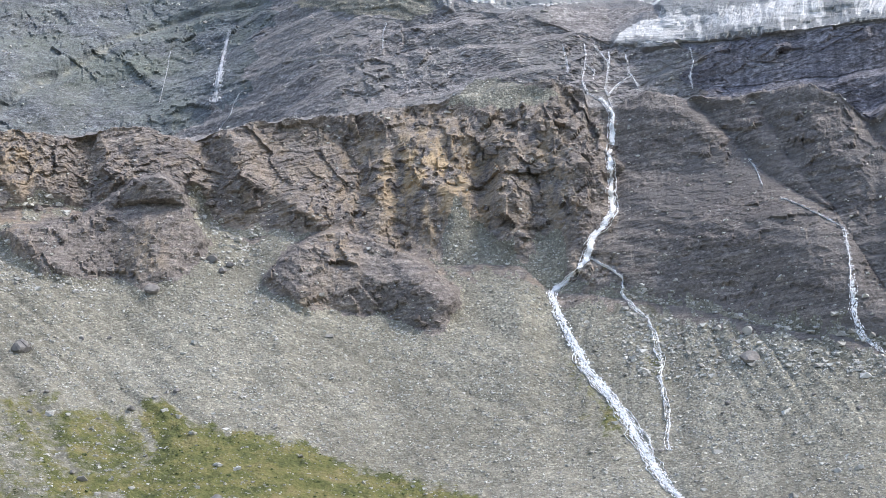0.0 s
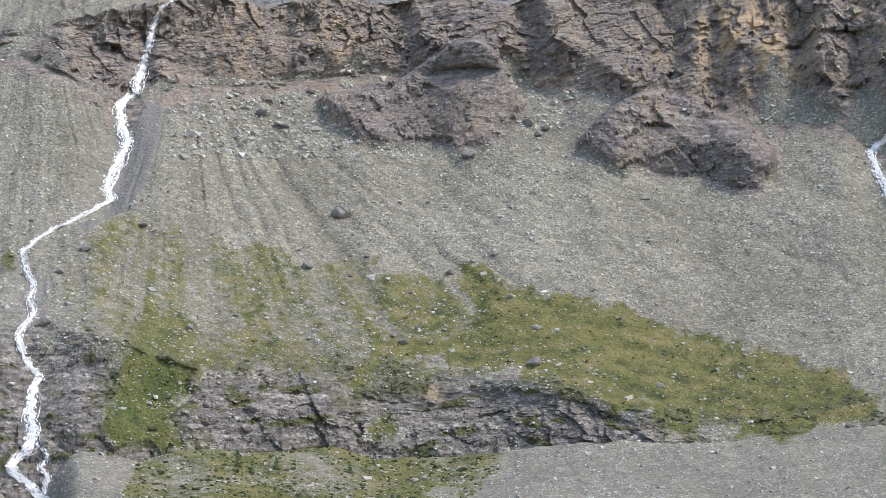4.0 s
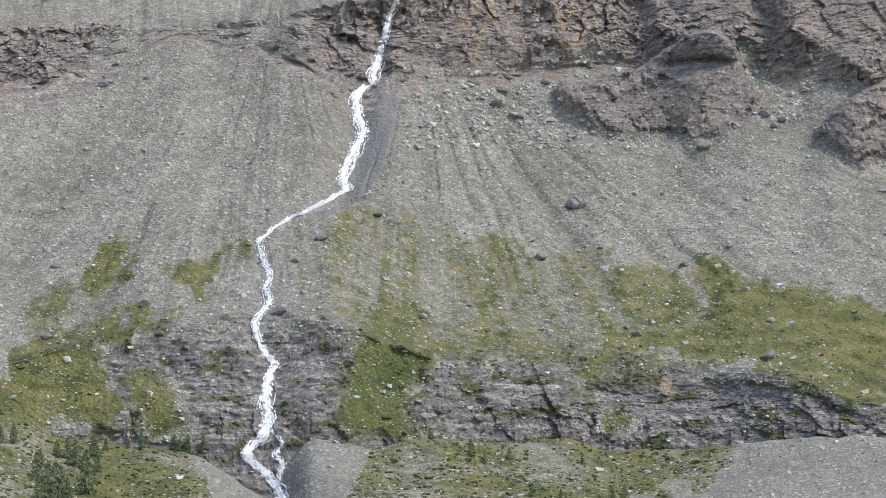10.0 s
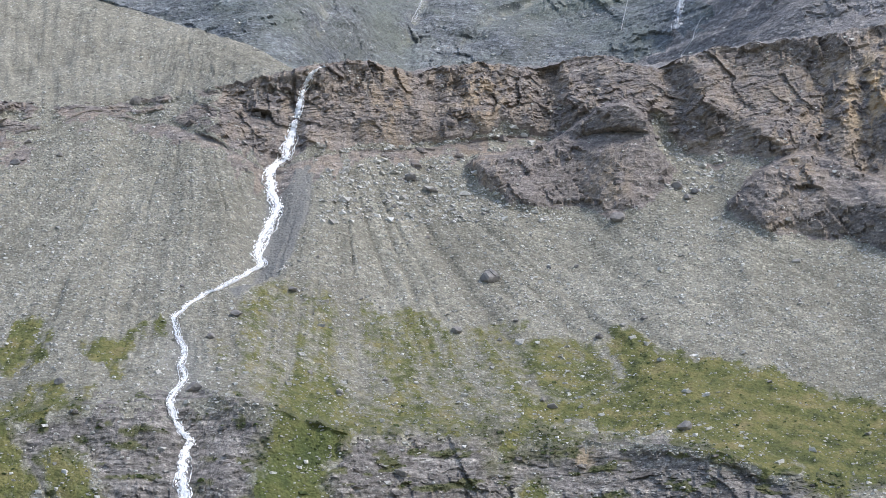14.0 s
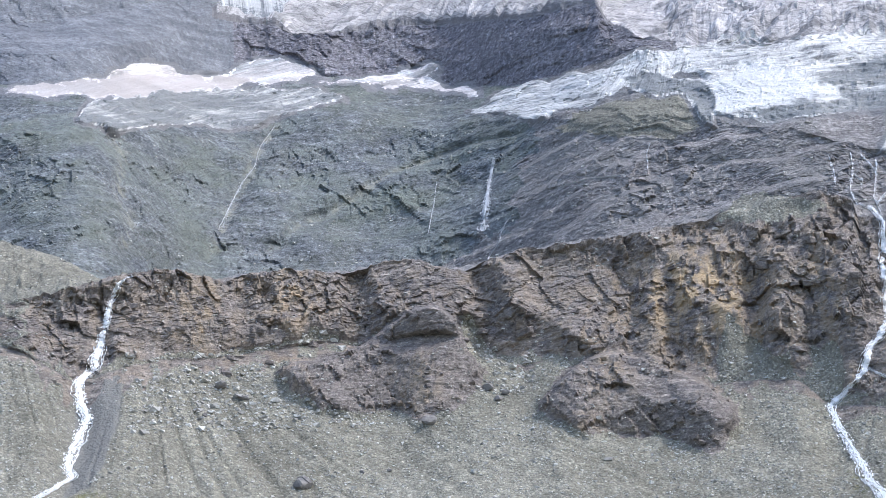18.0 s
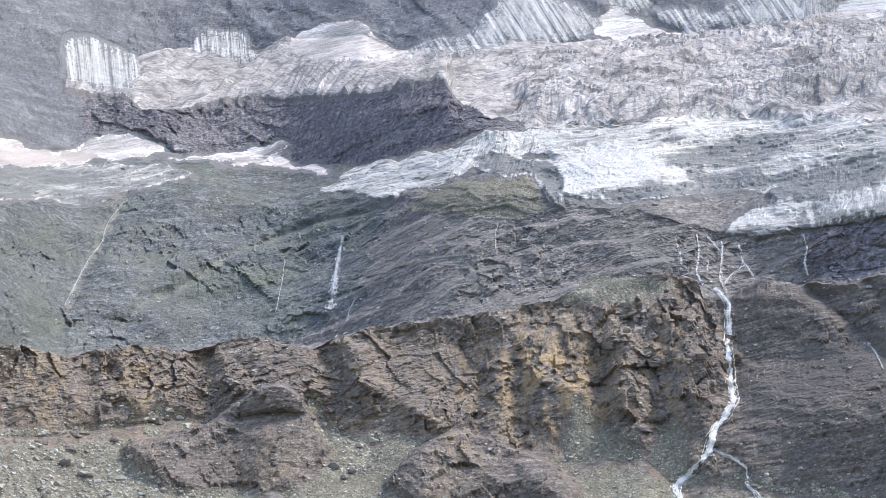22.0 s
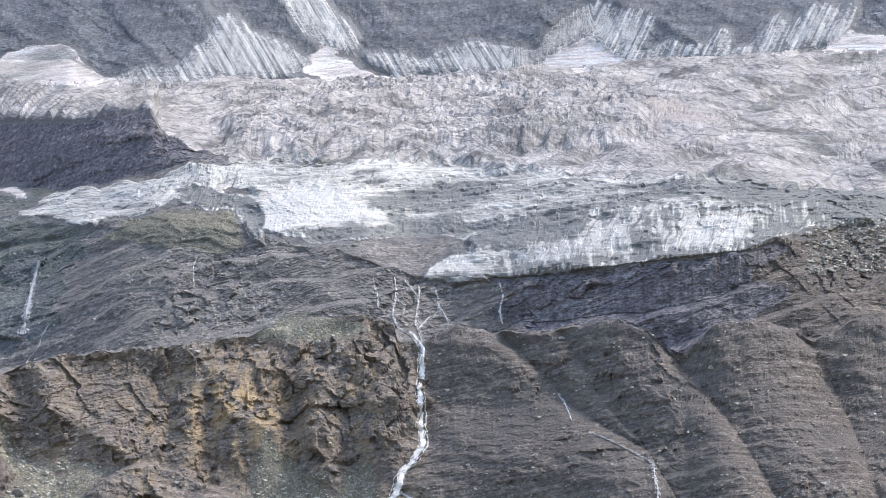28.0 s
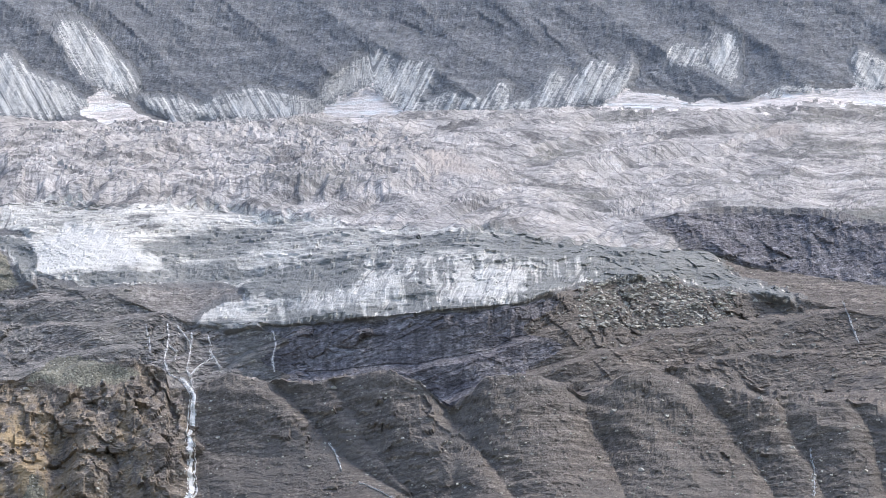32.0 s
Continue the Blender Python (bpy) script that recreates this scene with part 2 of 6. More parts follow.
M_DARK = rock_material("dark_wet_schist", (0.16, 0.154, 0.175), (0.22, 0.211, 0.229), (0.29, 0.278, 0.288), (0.3, 0.27, 0.23), 0.2, -4, wet=0.6)
M_LEDGE = rock_material("bedded_brown_schist", (0.178, 0.164, 0.158), (0.255, 0.238, 0.228), (0.375, 0.35, 0.33), (0.44, 0.36, 0.26), 0.6, -4, tint=(0.262, 0.255, 0.24), wet=0.25, sharp=0.1)
M_WHALE = rock_material("whaleback_schist", (0.145, 0.126, 0.115), (0.2, 0.175, 0.157), (0.285, 0.252, 0.22), (0.36, 0.285, 0.2), 0.8, 7, tint=(0.195, 0.177, 0.163), wet=0.2, sharp=0.08, grainy=0.65)
M_WALL = rock_material("high_face_rock", (0.15, 0.157, 0.174), (0.2, 0.209, 0.225), (0.28, 0.29, 0.306), (0.32, 0.31, 0.28), 0.16, 24, wet=0.3, grainy=0.4, relief_of=0.6)
M_ICE = ice_material("glacier_ice", (0.47, 0.445, 0.432), (0.17, 0.165, 0.165), (0.2, 0.19, 0.19), 0.9)
M_FRONT = ice_material("ice_front", (0.64, 0.625, 0.59), (0.2, 0.2, 0.195), (0.19, 0.185, 0.18), 0.9, grit_colour=(0.18, 0.19, 0.187), warm=(0.72, 0.715, 0.69))
M_APRON = ice_material("apron_ice", (0.55, 0.55, 0.54), (0.2, 0.207, 0.213), (0.22, 0.23, 0.242), 0.9, 0.4, ragged=0.6, grainy=0.15)
M_SNOW = ice_material("old_snow", (0.84, 0.785, 0.76), (0.6, 0.55, 0.53), (0.2, 0.2, 0.205), 0.6, 0.5, 0.6, 0.7)
M_SERAC = plain_material("serac_ice", (0.34, 0.33, 0.33), (0.6, 0.585, 0.58), 0.5, 0.6, 0.7, 0.8)
M_WATER = plain_material("white_water", (0.86, 0.87, 0.88), (1.0, 0.99, 0.98), 0.6, 0.35, 0.4, 0.3, (1, 1, 0.4))
M_VEIL = plain_material("thin_falling_water", (0.42, 0.44, 0.46), (0.72, 0.73, 0.74), 0.5, 0.4, 0.4, 0.3, (1, 1, 0.2))
M_STONE = stone_material("scree_stone", [(0.0, (0.25, 0.24, 0.215)), (0.3, (0.38, 0.367, 0.33)), (0.7, (0.5, 0.485, 0.44)), (1.0, (0.64, 0.625, 0.575))])
M_PALE = plain_material("pale_stone", (0.4, 0.39, 0.37), (0.6, 0.59, 0.56), 0.35, 0.85)
M_BOULDER = plain_material("boulder_rock", (0.13, 0.122, 0.118), (0.3, 0.28, 0.255), 0.4, 0.8, 0.8, 0.5)
M_NEEDLE = plain_material("larch_needles", (0.075, 0.108, 0.05), (0.15, 0.185, 0.085), 0.8, 0.85)
M_BARK = plain_material("larch_bark", (0.07, 0.05, 0.035), (0.15, 0.11, 0.08), 3.0, 0.9)
M_SHRUB = plain_material("juniper", (0.045, 0.065, 0.02), (0.1, 0.12, 0.04), 0.8, 0.9)

# ---- the mountainside: bearing and height angle, in degrees from the standpoint, of its break lines ----
BREAKS = {
    "crest": [(-9.58, 4.82), (-8.77, 4.63), (-8.11, 4.2), (-7.14, 4.09), (-5.99, 4.01), (-5.34, 3.97), (-5.01, 3.76), (-4.51, 3.35), (-3.93, 3.12), (-3.53, 3.57), (-3.04, 4.25), (-2.55, 4.24), (-1.85, 4.08), (-0.46, 4.26), (0.86, 4.22), (2.26, 4.31), (3.16, 4.01), (4.39, 4.05), (5.29, 4.13), (6.35, 4.28), (7.41, 4.32), (8.25, 4.3), (10.57, 4.25), (12.19, 4.45), (13.66, 4.52)],
    "cliff1_base": [(-9.59, 4.94), (-7.95, 4.32), (-6.32, 4.11), (-5.01, 3.88), (-3.7, 4.14), (-3.04, 4.27), (-1.85, 4.16), (-0.46, 4.34), (0.86, 4.31), (2.26, 4.35), (3.16, 4.07), (5.29, 4.2), (7.41, 4.38), (10.57, 4.33), (12.2, 4.56), (13.67, 4.75)],
    "cliff1_top": [(-9.13, 5.73), (-7.99, 6.09), (-6.49, 6.52), (-5.33, 6.57), (-4.28, 6.74), (-2.63, 6.73), (-1.58, 6.27), (-0.4, 5.89), (1.36, 5.94), (2.77, 6.03), (3.94, 5.85), (4.99, 5.66), (6.03, 5.65), (7.19, 5.47), (8.33, 4.99), (8.85, 4.93), (10, 4.61), (12.2, 4.79), (13.69, 5.15)],
    "scree_top": [(-9.26, 11.09), (-8.56, 11.23), (-7.87, 11.54), (-6.94, 12.02), (-6.36, 12.39), (-5.77, 12.61), (-4.93, 12.32), (-4.34, 12.33), (-3.75, 12.22), (-3.15, 11.98), (-2.43, 11.52), (-2.13, 11.4), (-1.6, 11.55), (-1.12, 11.67), (-0.39, 11.81), (0.79, 11.81), (1.98, 11.94), (3.17, 12.1), (4.35, 11.84), (5.55, 11.9), (6.26, 11.75), (7.19, 11.35), (7.92, 11.48), (9.08, 11), (10.24, 10.7), (11.67, 10.77), (12.96, 10.74), (13.55, 10.13), (14.32, 10.11), (15.15, 9.97), (16.56, 9.74), (17.83, 9.34), (19.68, 9.03), (20.45, 8.71)],
    "rim": [(-9.3, 12.7), (-7.78, 12.75), (-6.36, 12.73), (-5.3, 12.81), (-4.11, 12.95), (-2.92, 13.2), (-1.96, 13.38), (-1.24, 13.53), (-0.59, 13.63), (0.36, 13.51), (0.84, 13.43), (2.27, 13.58), (3.47, 13.46), (4.44, 13.65), (5.16, 13.67), (5.51, 13.48), (6.11, 13.39), (6.73, 13.65), (7.21, 13.78), (8.06, 13.87), (9.28, 13.95), (10.49, 14.07), (11.7, 14.21), (12.56, 14.44), (13.53, 14.54), (14.35, 14.35), (14.4, 14.01), (14.94, 13.88), (15.61, 14.23), (16.45, 14.06), (17.42, 14.03), (18.14, 14.11), (19.11, 14.24), (19.7, 13.98), (20.39, 13.42), (21.06, 13.94), (21.79, 14.09), (22.51, 13.95), (23.21, 13.56), (24.07, 13.93), (25.04, 14.06), (26.45, 13.63), (27.61, 13.33), (29.57, 12.97)],
    "slab_base": [(-9.29, 12.59), (-6.36, 12.62), (-4.11, 12.84), (-1.24, 13.46), (0.83, 13.38), (3.46, 13.4), (5.51, 13.37), (6.72, 13.57), (8.06, 13.78), (10.48, 13.97), (12.55, 14.32), (14.34, 14.23), (14.94, 13.94), (16.45, 13.95), (19.1, 13.95), (20.38, 13.31), (21.06, 13.77), (23.21, 13.51), (25.02, 13.83), (27.61, 13.27), (29.56, 12.92)],
    "toe": [(-2.67, 16.52), (-1.48, 16.51), (1.17, 16.49), (2.39, 16.71), (3.61, 16.88), (4.81, 16.48), (5.78, 16.34), (6.28, 16.49), (7.86, 16.44), (9.45, 16.42), (11.26, 16.29), (12.03, 16.05), (13.72, 15.73), (14.92, 15.28), (16.38, 15.24), (16.87, 15.19), (18.09, 15.28), (19.3, 15.37), (20.39, 15.45), (21.98, 15.51), (22.96, 15.77), (23.69, 15.88), (24.42, 15.94), (25.38, 15.79), (26.46, 15.59), (27.76, 15.3), (29.72, 14.81)],
    "ledge": [(-2.66, 17.5), (-1.45, 17.64), (-0.25, 17.68), (0.96, 17.6), (2.42, 17.62), (3.4, 17.52), (4.87, 17.52), (6.2, 17.19), (7.3, 17.19), (8.29, 17.31), (9.28, 17.54), (10.28, 17.82), (10.86, 17.64), (13.26, 17.64), (15.69, 17.51), (18.13, 17.24), (20.57, 17.04), (23.01, 16.73), (24.82, 16.52), (26.02, 16.34), (26.96, 15.99), (28.39, 15.72), (29.77, 15.39)],
    "ice_base": [(-2.65, 18.13), (-1.44, 18.24), (-0.23, 18.4), (1, 18.84), (2.22, 18.69), (2.58, 18.43), (3.68, 18.47), (4.67, 18.58), (5.91, 18.61), (7.02, 18.67), (7.63, 18.61), (8.38, 18.76), (9.19, 18.83), (9.4, 18.35), (10.05, 17.98), (10.85, 17.84), (13.26, 17.93), (15.7, 17.86), (18.14, 17.65), (20.59, 17.53), (23.03, 17.31), (24.61, 17.12), (25.59, 17.24), (26.69, 17.23), (28.13, 17.13), (29.08, 16.89), (29.88, 16.71)],
    "wall_base": [(-2.64, 18.77), (1.02, 19.36), (2.5, 19.5), (3.77, 19.69), (5, 19.61), (5.99, 19.78), (7.48, 19.81), (8.2, 19.45), (9.69, 19.49), (10.93, 19.48), (12.66, 19.37), (14.15, 19.41), (15.34, 19.36), (15.38, 19.37), (16.95, 19.4), (17.81, 19.44), (19.42, 19.46), (20.67, 19.51), (22.52, 19.5), (23.88, 19.47), (25.6, 19.34), (27.2, 19.35), (28.43, 19.46), (30.08, 19.05)],
}
COURSES = {
    "stream_a": [(-0.95, 13.54), (-1.25, 13.39), (-1.42, 12.98), (-1.54, 12.57), (-1.66, 12.11), (-1.81, 11.64), (-2.13, 11.34), (-2.09, 10.94), (-1.97, 10.65), (-2.13, 10.24), (-2.3, 9.94), (-2.42, 9.65), (-2.3, 9.44), (-2.65, 9.24), (-3.01, 9.04), (-3.48, 8.82), (-3.83, 8.61), (-4.12, 8.35), (-4.06, 8), (-3.88, 7.71), (-3.99, 7.36), (-3.87, 7.13), (-4.04, 6.84), (-4.22, 6.66), (-4.1, 6.37), (-3.98, 6.08), (-3.74, 5.79), (-3.91, 5.5), (-3.96, 5.09), (-3.85, 4.74), (-3.95, 4.34), (-4.27, 4.09), (-4.35, 3.93), (-3.94, 3.57), (-3.69, 3.32), (-3.56, 3.04), (-3.68, 2.83), (-3.51, 2.51), (-3.67, 2.16)],
    "stream_a2": [(-3.7, 4.35), (-3.58, 4.14), (-3.74, 3.94), (-3.57, 3.73), (-3.61, 3.57), (-3.69, 3.28)],
    "stream_b": [(14.71, 14.14), (14.86, 14), (14.96, 13.79), (14.92, 13.3), (14.86, 12.83), (14.88, 12.25), (14.91, 11.78), (14.88, 11.73), (14.67, 11.44), (14.42, 11.22), (14.35, 10.81), (14.04, 10.47), (13.55, 10.13), (13.69, 9.66), (13.94, 9.19), (14.16, 8.71), (14.61, 8.12), (14.95, 7.64), (15.28, 7.05), (15.61, 6.46), (16.06, 5.87), (16.44, 5.61), (17.33, 5.03), (18.21, 4.43)],
    "stream_b2": [(14.41, 10.84), (14.82, 10.62), (15.08, 10.41), (15.03, 10.09), (15.49, 9.6), (15.77, 9.13), (15.8, 8.43), (15.88, 7.5), (15.92, 6.8)],
    "stream_b3": [(14.16, 8.54), (14.5, 8.12), (15.07, 7.58), (15.52, 7.04), (15.55, 6.46)],
    "fan_a": [(13.96, 15.22), (14.03, 14.96), (14.05, 14.65)],
    "fan_b": [(14.42, 15.26), (14.46, 14.99), (14.39, 14.7), (14.35, 14.47), (14.47, 14.23), (14.73, 14.07), (14.92, 13.82)],
    "fan_c": [(14.63, 15.21), (14.81, 14.99), (14.92, 14.83), (14.89, 14.54), (14.84, 14.32), (14.94, 14.07), (14.97, 13.86)],
    "fan_d": [(15.29, 15), (15.34, 14.8), (15.36, 14.53), (15.12, 14.39), (14.92, 14.19)],
    "fan_e": [(15.37, 14.62), (15.48, 14.44), (15.58, 14.3)],
    "fan_i": [(14.94, 15.06), (14.94, 14.84)],
    "fan_j": [(14.45, 14.81), (14.61, 14.68), (14.57, 14.52)],
    "fan_f": [(16.67, 15.07), (16.72, 14.8), (16.64, 14.51), (16.71, 14.23)],
    "fall_c": [(6.84, 15.67), (6.76, 15.35), (6.64, 14.83), (6.56, 14.31), (6.49, 14.17)],
    "fall_c2": [(7.07, 14.4), (6.91, 14.17), (6.86, 13.96), (6.58, 13.6)],
    "fall_d": [(2.2, 16.56), (1.82, 16.03), (1.75, 15.8), (1.44, 15.4), (1.12, 14.88), (0.96, 14.42)],
    "fall_e": [(18.42, 11.93), (18.88, 11.74), (19.34, 11.48), (19.74, 11.23), (19.8, 10.71), (19.85, 10.13), (19.82, 9.55), (19.97, 9.02), (20.45, 8.62)],
    "fall_f": [(17.81, 12.74), (17.95, 12.54), (18.08, 12.18)],
    "fall_g": [(28.85, 15.13), (28.95, 14.81), (29.11, 14.3)],
    "fall_h": [(27.92, 12.21), (27.99, 11.8), (27.94, 11.21)],
    "fall_j": [(-3.4, 16.08), (-3.82, 15.68), (-4.12, 15.28), (-4.36, 14.93)],
    "fall_l": [(5.59, 15.25), (5.51, 14.85), (5.34, 14.16)],
    "fall_k": [(9.56, 15.17), (8.83, 15.14), (8.28, 15.03), (8.12, 14.95)],
    "gully_a": [(7.57, 16.26), (6.21, 16.01), (4.61, 15.48), (3.61, 14.93), (2.51, 14.45), (2.01, 14)],
    "gully_c": [(2.22, 16.62), (1.84, 16.16), (1.58, 15.59), (1.2, 15.01), (0.94, 14.38), (0.74, 13.92)],
    "gully_d": [(-1.3, 16.46), (-1.07, 15.94), (-1.2, 15.42), (-0.97, 14.72), (-1.11, 14.14)],
    "fall_i": [(10.2, 15.78), (10.12, 15.56), (10.11, 15.26)],
}
